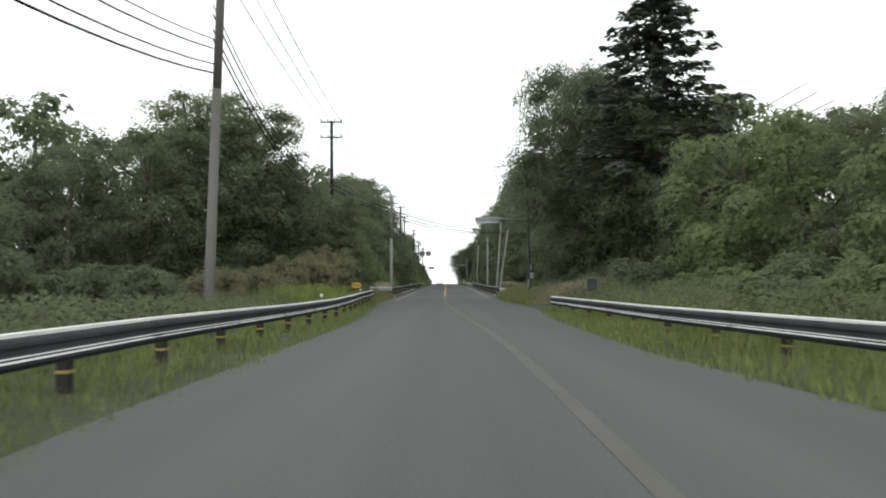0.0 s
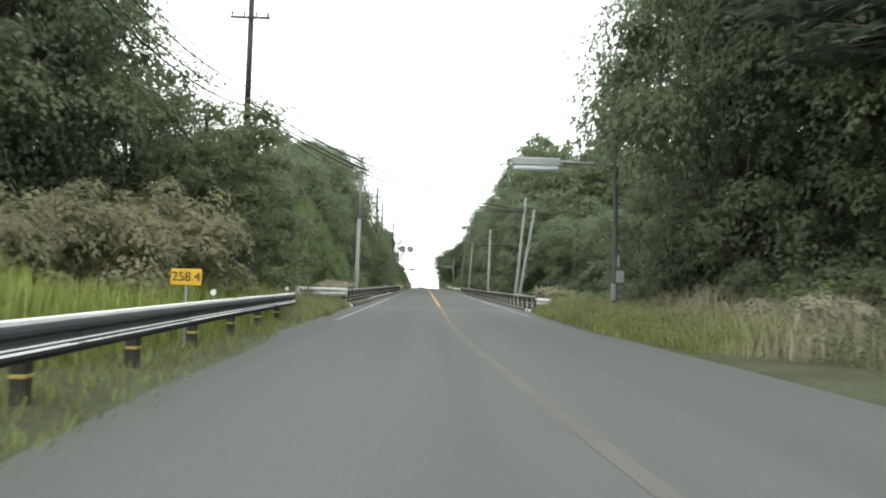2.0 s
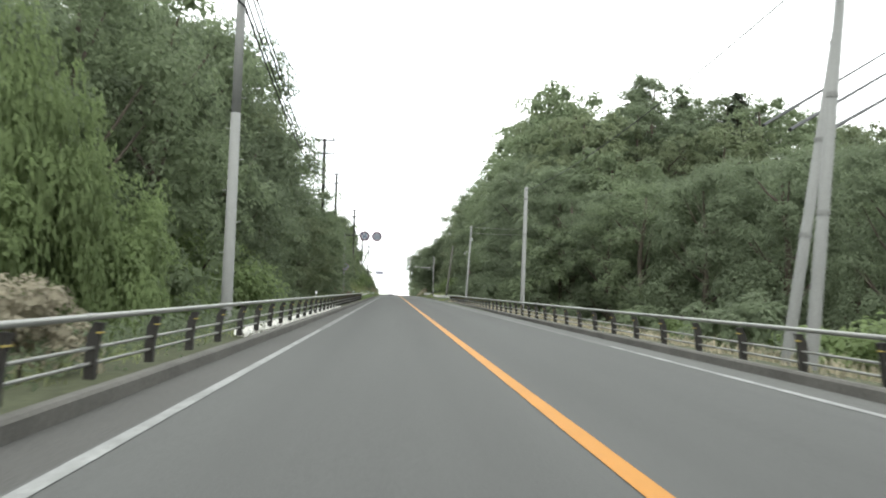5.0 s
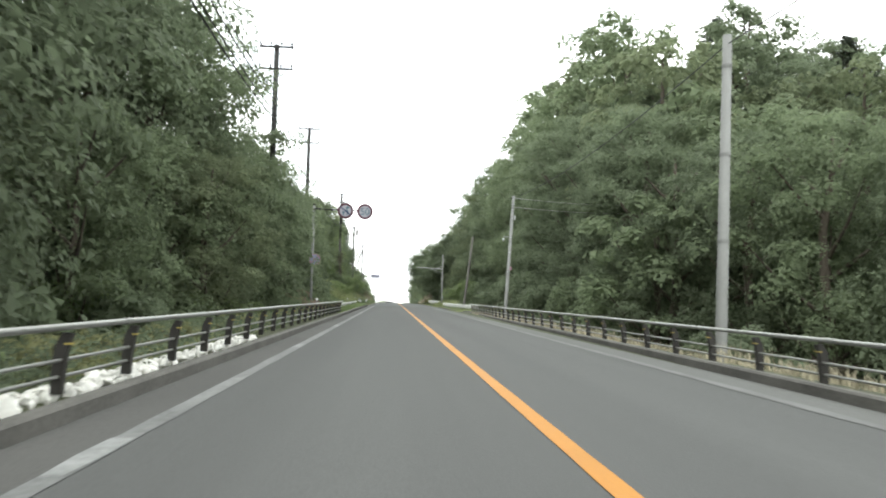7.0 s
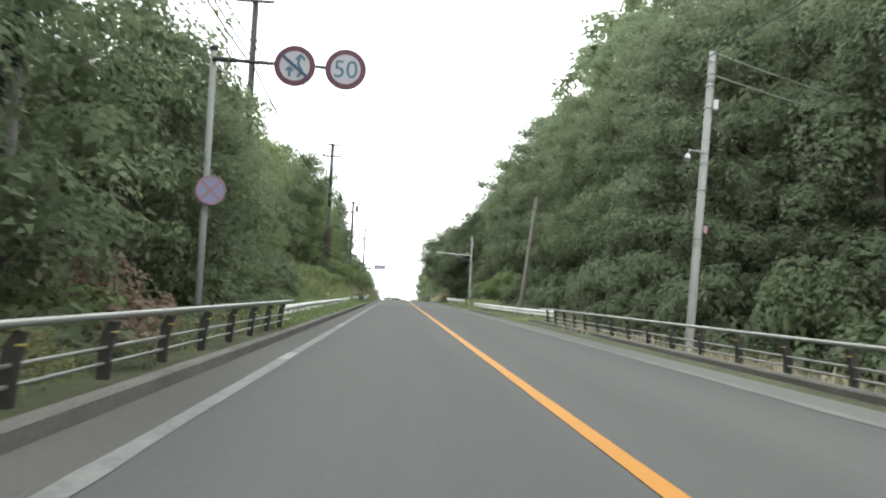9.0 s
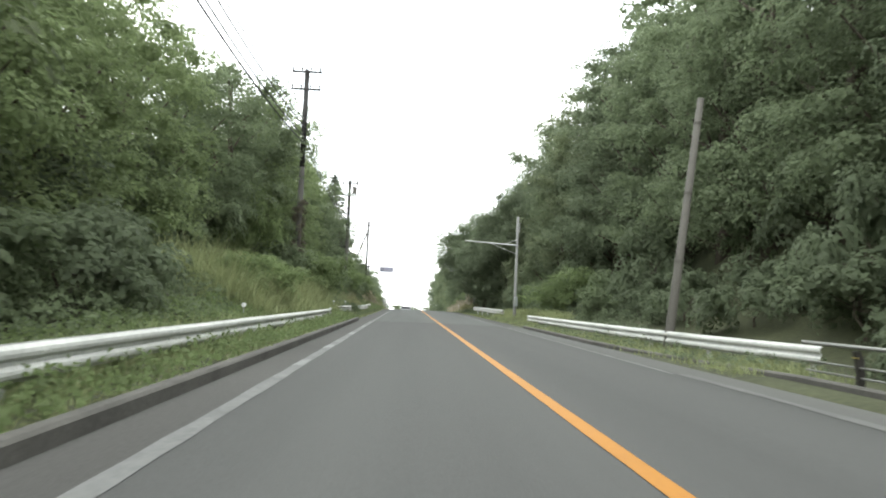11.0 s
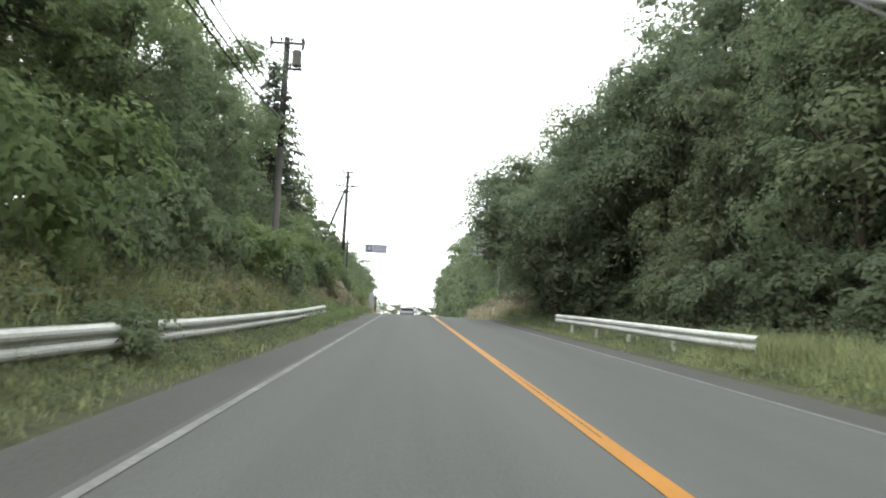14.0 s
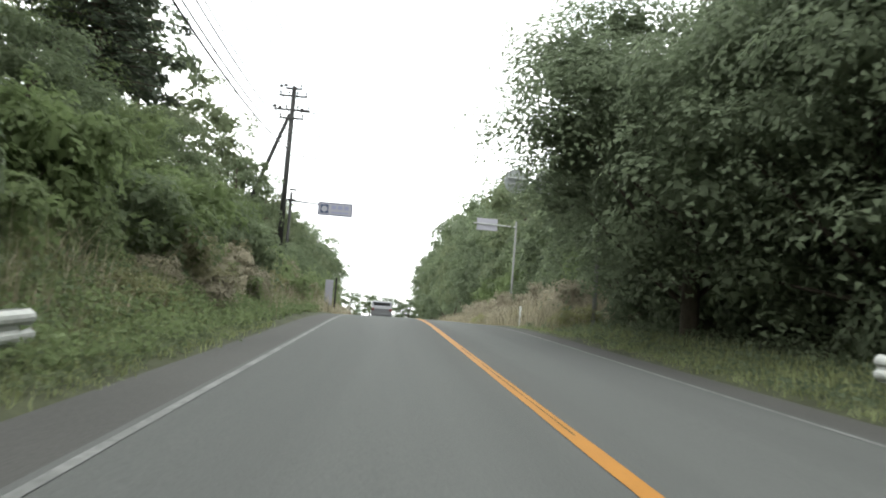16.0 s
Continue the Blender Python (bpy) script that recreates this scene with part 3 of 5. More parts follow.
P1 = utility_pole("tall grey concrete utility pole behind the guardrail", -8.12, 33.2, 14.6, [(0.25, 1.8), (1.5, 1.8)], 0.19, 0.13, POLE_OLD, POLE_OLD, lean=(0.55, 0))
P2 = utility_pole("slender pole with two dark crossarms above the trees", -8.95, 70.3, 14.1, [(0.12, 1.75), (1.35, 1.75)], 0.17, 0.12, mat=POLE_MID)
P3 = utility_pole("grey concrete pole with crossarms beside the bridge", -6.15, 98.5, 11.0, [(0.15, 1.5), (1.0, 1.5)], 0.17, 0.12, POLE_CONCRETE, lean=(0.1, 0))
P4 = utility_pole("dark steel-topped pole rising out of the trees", -7.6, 145.4, 13.9, [(0.15, 1.75), (1.3, 1.75)], 0.17, 0.13, split=0.3, mat=POLE_MID)
P5 = utility_pole("dark pole with paired crossarms behind the trees", -8.0, 166.5, 13.9, [(0.12, 1.6), (1.2, 1.6)], 0.17, 0.12, split=0.3, mat=POLE_MID)
# Upper lengths are coloured darker than the feet, for their backlight against the sky.
P6 = utility_pole("tall dark pole with pale crossarms, its foot hung with vines", -7.6, 202.0, 13.3, [(0.15, 1.6), (1.1, 1.6)], 0.18, 0.13, split=0.6, mat=POLE_MID)
P7 = utility_pole("dark pole carrying a transformer between its crossarms", -7.6, 236.5, 12.3, [(0.3, 1.5), (1.45, 1.5)], 0.17, 0.13, split=0.6, mat=POLE_MID)
P8 = utility_pole("dark pole crowded with crossarms and propped by a stay", -7.4, 269.6, 11.5, [(0.15, 0.9), (0.55, 1.5), (1.3, 1.9), (1.75, 1.3)], 0.17, 0.12, split=0.2, lean=(0.1, 0), mat=POLE_MID)

# transformer on its pole
b = bmesh.new()
ring_tube(b, [(0.5, -0.22, 10.95), (0.5, -0.22, 11.0), (0.5, -0.22, 11.62), (0.5, -0.22, 11.68)], [0.16, 0.2, 0.2, 0.14], 14)
tr = part("transformer", b, POLE_BROWN, P7, "grey drum transformer")
for dx in (0.4, 0.6):
    b = bmesh.new()
    ring_tube(b, [(dx, -0.22, 11.66), (dx, -0.22, 11.74), (dx, -0.22, 11.76), (dx, -0.22, 11.86)], [0.02, 0.02, 0.04, 0.025], 8)
    part("bushing", b, PORCELAIN, tr)
for dx in (-0.68, 0.72):
    b = bmesh.new()
    ring_tube(b, [(dx, -0.2, 11.7), (dx + 0.04, -0.2, 12.05), (dx, -0.2, 12.3)], [0.05, 0.06, 0.03], 8)
    part("cutout_switch", b, POLE_DARK, P7)
# stay and fittings on the last pole
b = bmesh.new()
ring_tube(b, [(-4.2, 0.6, -1.5), (-0.05, 0.1, 10.0)], [0.13, 0.1], 10)
part("stay_pole", b, POLE_DARK, P8, "dark slanting stay pole")
for dx, z in ((-0.5, 10.25), (-0.75, 10.3), (0.55, 10.22), (0.75, 10.15), (-0.35, 11.45), (-0.5, 11.4)):
    b = bmesh.new()
    ring_tube(b, [(dx, -0.15, z), (dx * 1.12, -0.15, z + 0.08), (dx * 1.28, -0.15, z + 0.02)], [0.06, 0.09, 0.05], 8)
    part("switch", b, POLE_DARK, P8)
b = bmesh.new()
box(b, 0.5, -0.1, 5.95, 0.42, 0.14, 0.09, 0.03)
part("lamp_head", b, POLE_DARK, P8)

tops = [(-8.2, 33.2, 14.4), (-8.95, 70.3, 14.0), (-6.05, 98.5, 10.9), (-7.6, 145.4, 13.75), (-8.0, 166.5, 13.8), (-7.6, 202, 13.2), (-7.6, 236.5, 12.1), (-7.35, 269.6, 11.4), (-7.4, 310, 8.6)]
high = [tops[0], tops[1], tops[3], tops[4], tops[5], tops[6], tops[7], tops[8]]
before = [(-6.5, -22, 14.8)] + high
for a_, b_ in zip(before, before[1:]):
    for dx in (-0.75, 0.0, 0.75):
        cable("thin high power line between poles", (a_[0] + dx, a_[1], a_[2] + 0.12), (b_[0] + dx, b_[1], b_[2] + 0.12), 0.012 * (b_[1] - a_[1]), 0.019)
low = [(-8.3, -22, 9.6), (-8.1, 33.2, 9.8), (-8.95, 70.3, 8.76), (-6.1, 98.5, 9.2), (-7.6, 145.4, 9.9), (-8.0, 166.5, 9.9), (-7.6, 202, 9.2), (-7.6, 236.5, 8.4), (-7.35, 269.6, 8.0)]
for a_, b_ in zip(low, low[1:]):
    if a_ is low[0]:
        b_ = (b_[0], b_[1], b_[2] - 1.2)
    for dz, r in ((0, 0.032), (0.32, 0.026), (0.86, 0.026), (1.2, 0.02)):
        cable("black sagging telephone cable between poles", (a_[0] + 0.15, a_[1], a_[2] + dz), (b_[0] + 0.15, b_[1], b_[2] + dz), (0.054 if b_[1] < 75 else 0.02) * (b_[1] - a_[1]), r)
for dz, sag in ((0, 1.05), (0.25, 0.92), (-0.15, 1.15)):
    cable("black cable crossing above the road", (-8.85, 70.3, 8.7 + dz), (5.6, 87.0, 6.0 + dz * 0.5), sag, 0.032)
for dz in (0, -0.75, -1.5):
    cable("thin wire crossing high over the road", (-7.3, 269.6, 10.2 + dz * 1.6), (16, 273, 10.6 + dz * 1.6), 0.25, 0.026)


def street_pole(label, x, y, height, lean=0.0, r0=0.105, r1=0.072, mat=POLE_CONCRETE, lean_y=0.0):
    g = thing("roadside_pole", label, "pole", "roadside poles", pose(x, y, 0))
    b = bmesh.new()
    ring_tube(b, [(-lean * 0.15, 0, -2.2), (0, 0, 0), (lean, lean_y, height)], [r0 * 1.04, r0, r1], 14)
    part("pole", b, mat, g, smooth_shade=True)
    for f in (0.35, 0.62, 0.9):
        b = bmesh.new()
        ring_tube(b, [(lean * f, lean_y * f, height * f - 0.04), (lean * f, lean_y * f, height * f + 0.04)], r0 + (r1 - r0) * f + 0.012, 14)
        part("band", b, mat, g)
    return g


RA = street_pole("pale concrete pole leaning behind the bridge rail", 5.1, 87.0, 6.95, 0.55)
RB = street_pole("pale concrete pole leaning hard behind the bridge rail", 5.5, 88.6, 6.3, 0.95)
RC = street_pole("pale concrete pole standing behind the bridge rail", 5.9, 120.7, 7.1, 0.1, 0.13, 0.1)
RD = street_pole("grey pole with fittings behind the bridge rail", 5.55, 152.5, 7.4, 0.38, 0.11, 0.085)
RE = street_pole("weathered grey-brown pole leaning over the guardrail", 5.4, 179.5, 6.9, 0.75, 0.13, 0.09, POLE_BROWN)
RF = street_pole("grey pole with a bare arm and a meter box", 5.25, 210.0, 6.7, 0.0, 0.1, 0.085)
RG = street_pole("grey lamp pole beside the side track", 5.95, 62.5, 7.0, -0.05, 0.095, 0.075, POLE_MID)
for z, side, w, c in ((2.95, 0.13, 0.1, SIGN_PINK), (6.05, 0.14, 0.13, STEEL_GREY)):
    b = bmesh.new()
    box(b, 0.38 * z / 7.4 + side, -0.06, z, w, 0.12, w * 1.9, 0.012)
    part("fitting", b, c, RD)
for z in (7.15, 6.85, 6.55, 6.0, 4.85, 3.95, 2.75):
    b = bmesh.new()
    ring_tube(b, [(0.38 * z / 7.4, 0, z - 0.02), (0.38 * z / 7.4, 0, z + 0.02)], 0.128 - 0.0034 * z, 12)
    part("band", b, STEEL_GREY, RD)
b = bmesh.new()
ring_tube(b, [(0.25, 0, 4.87), (-0.16, -0.05, 4.9), (-0.19, -0.05, 4.78)], 0.022, 6)
part("bracket", b, STEEL_GREY, RD)
b = bmesh.new()
ring_tube(b, [(-0.19, -0.05, 4.8), (-0.19, -0.05, 4.7), (-0.19, -0.05, 4.6)], [0.05, 0.085, 0.03], 10)
part("lamp_head", b, STEEL_GREY, RD)
for x0, y0 in ((5.7, 151.9),):
    for dz in (0.0, -0.55):
        cable("thin wire from a roadside pole into the trees", (x0, y0, 7.2 + dz), (24, 166, 9.2 + dz), 0.4, 0.016, mat=STEEL_GREY)
cable("cable between the leaning poles and the next", (5.65, 87, 6.7), (6.0, 120.7, 6.9), 0.5, 0.014)
cable("cable between roadside poles", (6.0, 120.7, 6.9), (5.72, 152.5, 7.2), 0.5, 0.014)
for x0, z0, x1, z1, r in ((21.1, 11.8, 91.3, 49.9, 0.11), (22.8, 11.6, 93.5, 47.4, 0.13), (25.2, 11.6, 97.7, 45.3, 0.13)):
    cable("high-voltage line climbing over the wooded hill", (x0, 123.6, z0), (x1, 210, z1), 0.0, r)

# bare arm and box on the pole
b = bmesh.new()
ring_tube(b, [(0, -0.08, 4.85), (-3.35, -0.1, 5.02)], [0.05, 0.04], 8)
part("arm", b, STEEL_GREY, RF)
for p, q in (((0, -0.08, 5.25), (-0.75, -0.09, 4.92)), ((0, -0.08, 4.3), (-1.75, -0.1, 4.92))):
    b = bmesh.new()
    ring_tube(b, [p, q], 0.022, 6)
    part("strut", b, STEEL_GREY, RF)
b = bmesh.new()
box(b, 0.04, -0.2, 1.28, 0.22, 0.18, 0.62, 0.015)
mb = part("meter_box", b, SIGN_BACK, RF, "grey meter box")
b = bmesh.new()
box(b, 0.04, -0.295, 1.28, 0.17, 0.012, 0.52, 0.004)
part("door", b, SIGN_BACK, mb)
b = bmesh.new()
box(b, 0.13, -0.05, 6.0, 0.05, 0.06, 0.65, 0.01)
part("bracket", b, STEEL_GREY, RF)

# road lamp box on its arm, and boxes at the pole's foot
b = bmesh.new()
ring_tube(b, [(0, 0, 5.5), (-2.1, 0, 5.56)], 0.05, 8)
part("arm", b, STEEL_GREY, RG)
b = bmesh.new()
box(b, -2.9, 0, 5.52, 1.72, 0.34, 0.3, 0.05)
hd = part("lamp_housing", b, SIGN_BACK, RG, "grey box lamp housing")
b = bmesh.new()
box(b, -2.9, -0.02, 5.3, 1.6, 0.3, 0.2, 0.06)
part("diffuser", b, LAMP_LENS, hd, "cloudy clear diffuser")
b = bmesh.new()
box(b, -2.9, -0.175, 5.43, 1.66, 0.02, 0.03)
box(b, -2.45, -0.175, 5.4, 0.3, 0.02, 0.1, 0.006)
part("trim", b, STEEL_GREY, hd)
for dx, z, sx, sz in ((0.14, 1.55, 0.26, 0.42), (-0.08, 1.0, 0.14, 0.6), (0.08, 2.1, 0.08, 0.4)):
    b = bmesh.new()
    box(b, dx, -0.16, z, sx, 0.14, sz, 0.015)
    part("meter_box", b, SIGN_BACK, RG, "grey electric box")


def text_mesh(body, size, mat, parent, name="lettering", place=None):
    cu = bpy.data.curves.new("lettering", "FONT")
    cu.body, cu.size, cu.align_x, cu.align_y, cu.extrude = body, size, "CENTER", "CENTER", 0.002
    tmp = new("lettering_source", cu)
    bpy.context.view_layer.update()
    me = bpy.data.meshes.new_from_object(tmp)
    bpy.data.objects.remove(tmp)
    me.materials.clear()
    me.materials.append(mat)
    ob = new(name, me)
    ob.parent = parent
    ob.matrix_local = place
    return ob


def disc(b, r, y, seg=40, cx=0.0, cz=0.0, hole=0.0, thick=0.006):
    """A disc or ring facing -y."""
    if hole:
        rings = [[b.verts.new((cx + rr * math.cos(a), yy, cz + rr * math.sin(a))) for a in (2 * math.pi * k / seg for k in range(seg))]
                 for rr, yy in ((hole, y), (r, y), (r, y + thick), (hole, y + thick))]
        for p, q in zip(rings, rings[1:] + rings[:1]):
            for k in range(seg):
                b.faces.new((p[k], p[(k + 1) % seg], q[(k + 1) % seg], q[k]))
    else:
        ring_tube(b, [(cx, y, cz), (cx, y + thick, cz)], r, seg)


def bar(b, p, q, w, y, thick=0.004):
    """A flat bar on a sign face from p to q, both (x, z)."""
    d = Vector((q[0] - p[0], 0, q[1] - p[1]))
    ln = d.length
    m = Matrix.Translation(((p[0] + q[0]) / 2, y, (p[1] + q[1]) / 2)) @ Matrix.Rotation(-math.atan2(d.z, d.x), 4, "Y")
    box(b, 0, 0, 0, ln, thick, w, m=m)


def round_sign(name, parent, cx, cz, r, y, ring_mat, face_mat, ring_w):
    b = bmesh.new()
    disc(b, r, y, cx=cx, cz=cz, thick=0.02)
    plate = part("plate", b, SIGN_BACK, parent)
    b = bmesh.new()
    disc(b, r * 0.985, y - 0.012, cx=cx, cz=cz, hole=r - ring_w, thick=0.008)
    part("rim", b, ring_mat, plate)
    b = bmesh.new()
    disc(b, r - ring_w + 0.002, y - 0.006, cx=cx, cz=cz, thick=0.004)
    part("face", b, face_mat, plate)
    return plate


# overhead no-overtaking and speed signs on an arm, with a no-stopping disc below
SG = thing("sign_gantry", "grey pole with an arm holding two round red-rimmed road signs", "road sign", place=pose(-5.95, 151.2, 0))
b = bmesh.new()
ring_tube(b, [(0, 0, -1.5), (0, 0, 6.25)], [0.085, 0.075], 12)
part("pole", b, POLE_CONCRETE, SG, smooth_shade=True)
b = bmesh.new()
ring_tube(b, [(0, 0, 6.28), (0, 0, 6.36)], 0.09, 12)
ring_tube(b, [(0.0, -0.1, 6.05), (0.5, -0.1, 6.05)], 0.06, 10)
part("cap", b, POLE_DARK, SG)
b = bmesh.new()
ring_tube(b, [(0, -0.1, 6.05), (3.3, -0.1, 6.0)], [0.045, 0.035], 10)
part("arm", b, POLE_DARK, SG)
s1 = round_sign("sign", SG, 1.83, 5.98, 0.46, -0.2, SIGN_RED, SIGN_FACE, 0.125)
s2 = round_sign("sign", SG, 2.96, 5.97, 0.46, -0.2, SIGN_RED, SIGN_FACE, 0.125)
b = bmesh.new()
bar(b, (1.52, 6.22), (2.12, 5.74), 0.07, -0.219)
part("slash", b, SIGN_NAVY, s1)
b = bmesh.new()
bar(b, (1.72, 5.73), (1.72, 5.9), 0.06, -0.216)
bar(b, (1.64, 5.86), (1.72, 5.95), 0.05, -0.2165)
bar(b, (1.8, 5.86), (1.72, 5.95), 0.05, -0.217)
bar(b, (1.9, 5.73), (2.0, 5.86), 0.06, -0.216)
bar(b, (2.0, 5.86), (1.9, 6.03), 0.06, -0.2165)
bar(b, (1.9, 6.03), (1.94, 6.2), 0.06, -0.217)
bar(b, (1.85, 6.12), (1.95, 6.24), 0.05, -0.2175)
bar(b, (2.05, 6.12), (1.95, 6.24), 0.05, -0.218)
part("arrows", b, SIGN_BLUE, s1, "blue overtaking arrows")
text_mesh("50", 0.56, SIGN_BLUE, s2, "numerals", pose(2.96, -0.214, 5.95, 90, 0, 0))
b = bmesh.new()
box(b, 1.83, -0.14, 6.0, 0.08, 0.08, 0.3, 0.01)
box(b, 2.96, -0.14, 6.0, 0.08, 0.08, 0.3, 0.01)
part("clamp", b, STEEL_GREY, SG)
s3 = round_sign("sign", SG, 0.16, 3.1, 0.33, -0.2, SIGN_PINK, SIGN_LILAC, 0.05)
b = bmesh.new()
bar(b, (-0.05, 3.3), (0.37, 2.9), 0.05, -0.216)
bar(b, (-0.05, 2.9), (0.37, 3.3), 0.05, -0.2165)
part("cross", b, SIGN_PINK, s3, "faded red cross")

# direction board near the crest
BD = thing("direction_sign", "pole with an arm holding a pale rectangular direction board", "road sign", place=pose(-7.0, 269.8, 0))
b = bmesh.new()
ring_tube(b, [(0, 0, -1.6), (0, 0, 5.85)], [0.085, 0.075], 12)
part("pole", b, POLE_DARK, BD, smooth_shade=True)
b = bmesh.new()
ring_tube(b, [(-0.25, -0.1, 5.4), (1.75, -0.1, 5.3)], [0.05, 0.035], 10)
box(b, 0.05, -0.1, 5.42, 0.5, 0.12, 0.13, 0.02)
part("arm", b, POLE_DARK, BD)
b = bmesh.new()
box(b, 2.4, -0.15, 5.1, 1.84, 0.04, 0.72, 0.015)
pb = part("board", b, SIGN_FACE, BD)
b = bmesh.new()
for p, q in (((1.5, 4.78), (3.3, 4.78)), ((1.5, 5.42), (3.3, 5.42)), ((1.52, 4.78), (1.52, 5.42)), ((3.28, 4.78), (3.28, 5.42))):
    bar(b, p, q, 0.035, -0.176)
bar(b, (1.62, 5.1), (2.04, 5.1), 0.46, -0.1765)
part("border", b, SIGN_NAVY, pb)
b = bmesh.new()
disc(b, 0.16, -0.186, cx=1.83, cz=5.1, thick=0.006)
part("emblem", b, SIGN_FACE, pb)
b = bmesh.new()
for k in range(3):
    bar(b, (2.2 + 0.34 * k, 5.2), (2.45 + 0.34 * k, 5.2), 0.2, -0.177)
bar(b, (2.2, 4.92), (3.1, 4.92), 0.07, -0.177)
part("writing_bar", b, SIGN_LILAC, pb)

# signs for the other way, seen from behind
RS = thing("sign_gantry", "pole with an arm and two round signs seen from behind", "road sign", place=pose(6.4, 256.5, 0))
b = bmesh.new()
ring_tube(b, [(0, 0, -2), (0, 0, 5.9)], [0.09, 0.075], 12)
part("pole", b, POLE_CONCRETE, RS, smooth_shade=True)
b = bmesh.new()
ring_tube(b, [(0.1, -0.1, 5.5), (-3.7, -0.1, 5.66)], [0.05, 0.035], 10)
part("arm", b, STEEL_GREY, RS)
for cx in (-3.35, -2.2):
    b = bmesh.new()
    disc(b, 0.46, 0.0, cx=cx, cz=5.55, thick=0.02)
    pl = part("plate", b, SIGN_BACK, RS)
    b = bmesh.new()
    box(b, cx, -0.04, 5.42, 0.6, 0.05, 0.05, 0.006)
    part("stiffener", b, STEEL_GREY, pl)
RS2 = thing("direction_sign", "pole with an arm and small boards seen from behind", "road sign", place=pose(7.4, 284.0, 0))
b = bmesh.new()
ring_tube(b, [(0, 0, -3), (0, 0, 6.7)], [0.09, 0.075], 12)
part("pole", b, POLE_CONCRETE, RS2, smooth_shade=True)
b = bmesh.new()
ring_tube(b, [(0, -0.1, 6.2), (-3.1, -0.1, 6.3)], 0.045, 10)
part("arm", b, STEEL_GREY, RS2)
for z, h in ((6.5, 0.36), (6.02, 0.4)):
    b = bmesh.new()
    box(b, -2.1, 0.0, z, 1.5, 0.03, h, 0.01)
    part("board", b, SIGN_FACE, RS2)

# kilometre plate, box back, white board near the crest
KM = thing("distance_marker", "small yellow distance plate on a post in the weeds", "marker sign", place=pose(-4.42, 46.3, 0.0))
b = bmesh.new()
ring_tube(b, [(0, 0.03, -0.2), (0, 0.03, 1.2)], 0.025, 8)
part("post", b, STEEL_GREY, KM)
b = bmesh.new()
box(b, 0, 0, 1.07, 0.47, 0.02, 0.25, 0.006)
pk = part("plate", b, SIGN_YELLOW, KM)
text_mesh("258.4", 0.2, BLACK, pk, "numerals", pose(0, -0.014, 1.07, 90, 0, 0))
MM = thing("road_sign", "grey back of a small sign in the tall weeds", "road sign", place=pose(6.8, 42.9, 0))
b = bmesh.new()
ring_tube(b, [(-0.15, 0.04, -0.4), (-0.15, 0.04, 1.3)], 0.03, 8)
part("post", b, STEEL_GREY, MM)
b = bmesh.new()
box(b, 0.05, 0, 1.05, 0.42, 0.03, 0.5, 0.008)
part("board", b, RAIL_DARK, MM)
WB = thing("boundary_board", "white upright board beside a dark post in plume grass", "marker sign", place=pose(-4.85, 279, -0.25))
b = bmesh.new()
box(b, -0.35, 0, 0.8, 0.5, 0.04, 1.7, 0.01)
part("board", b, SIGN_FACE, WB)
b = bmesh.new()
box(b, 0.08, 0, 0.8, 0.12, 0.1, 2.0, 0.01)
part("post", b, POST_DARK, WB)
for x, y, z in ((5.15, 266, 1.3), (-5.3, 262, 1.3)):
    mp = thing("marker_post", "slim white marker post in the plume grass", "marker post", "marker posts", pose(x, y, grade(y) - 0.3))
    b = bmesh.new()
    box(b, 0, 0, z / 2, 0.1, 0.08, z, 0.01)
    part("stake", b, WHITE_PAINT, mp)

# far car past the crest
CAR = thing("car", "silver estate car on the far side of the crest", "car", place=pose(-1.75, 292, grade(292) - 0.03))
b = bmesh.new()
sweep(b, [(-0.82, 0, 0), (0.82, 0, 0)], [(0.0, 0.35), (0.0, 0.95), (0.1, 1.0), (0.35, 1.5), (0.6, 1.56), (2.3, 1.52), (3.0, 1.02), (4.0, 0.9), (4.3, 0.7), (4.3, 0.35)][::-1])
bmesh.ops.transform(b, matrix=Matrix.Scale(-1, 4, (0, 1, 0)), verts=b.verts)
bmesh.ops.recalc_face_normals(b, faces=b.faces)
bd = part("body", b, CAR_PAINT, CAR)
b = bmesh.new()
box(b, 0, 0.17, 1.26, 1.35, 0.02, 0.38, 0.004, Matrix.Translation((0, 0.03, 0)) @ Matrix.Rotation(0.0, 4, "X"))
part("rear_window", b, GLASS_DARK, CAR)
for s in (-1, 1):
    b = bmesh.new()
    box(b, s * 0.71, -0.01, 0.88, 0.16, 0.05, 0.2, 0.01)
    part("tail_lamp", b, TAIL_RED, CAR)
    for yy in (0.75, 3.4):
        b = bmesh.new()
        ring_tube(b, [(s * 0.62, yy, 0.32), (s * 0.83, yy, 0.32)], 0.31, 16)
        wh = part("wheel", b, RUBBER, CAR)
        b = bmesh.new()
        ring_tube(b, [(s * 0.82, yy, 0.32), (s * 0.84, yy, 0.32)], 0.19, 12)
        part("rim", b, STEEL_GREY, wh)
b = bmesh.new()
box(b, 0, -0.04, 0.5, 1.6, 0.12, 0.2, 0.03)
part("bumper", b, CAR_PAINT, CAR)

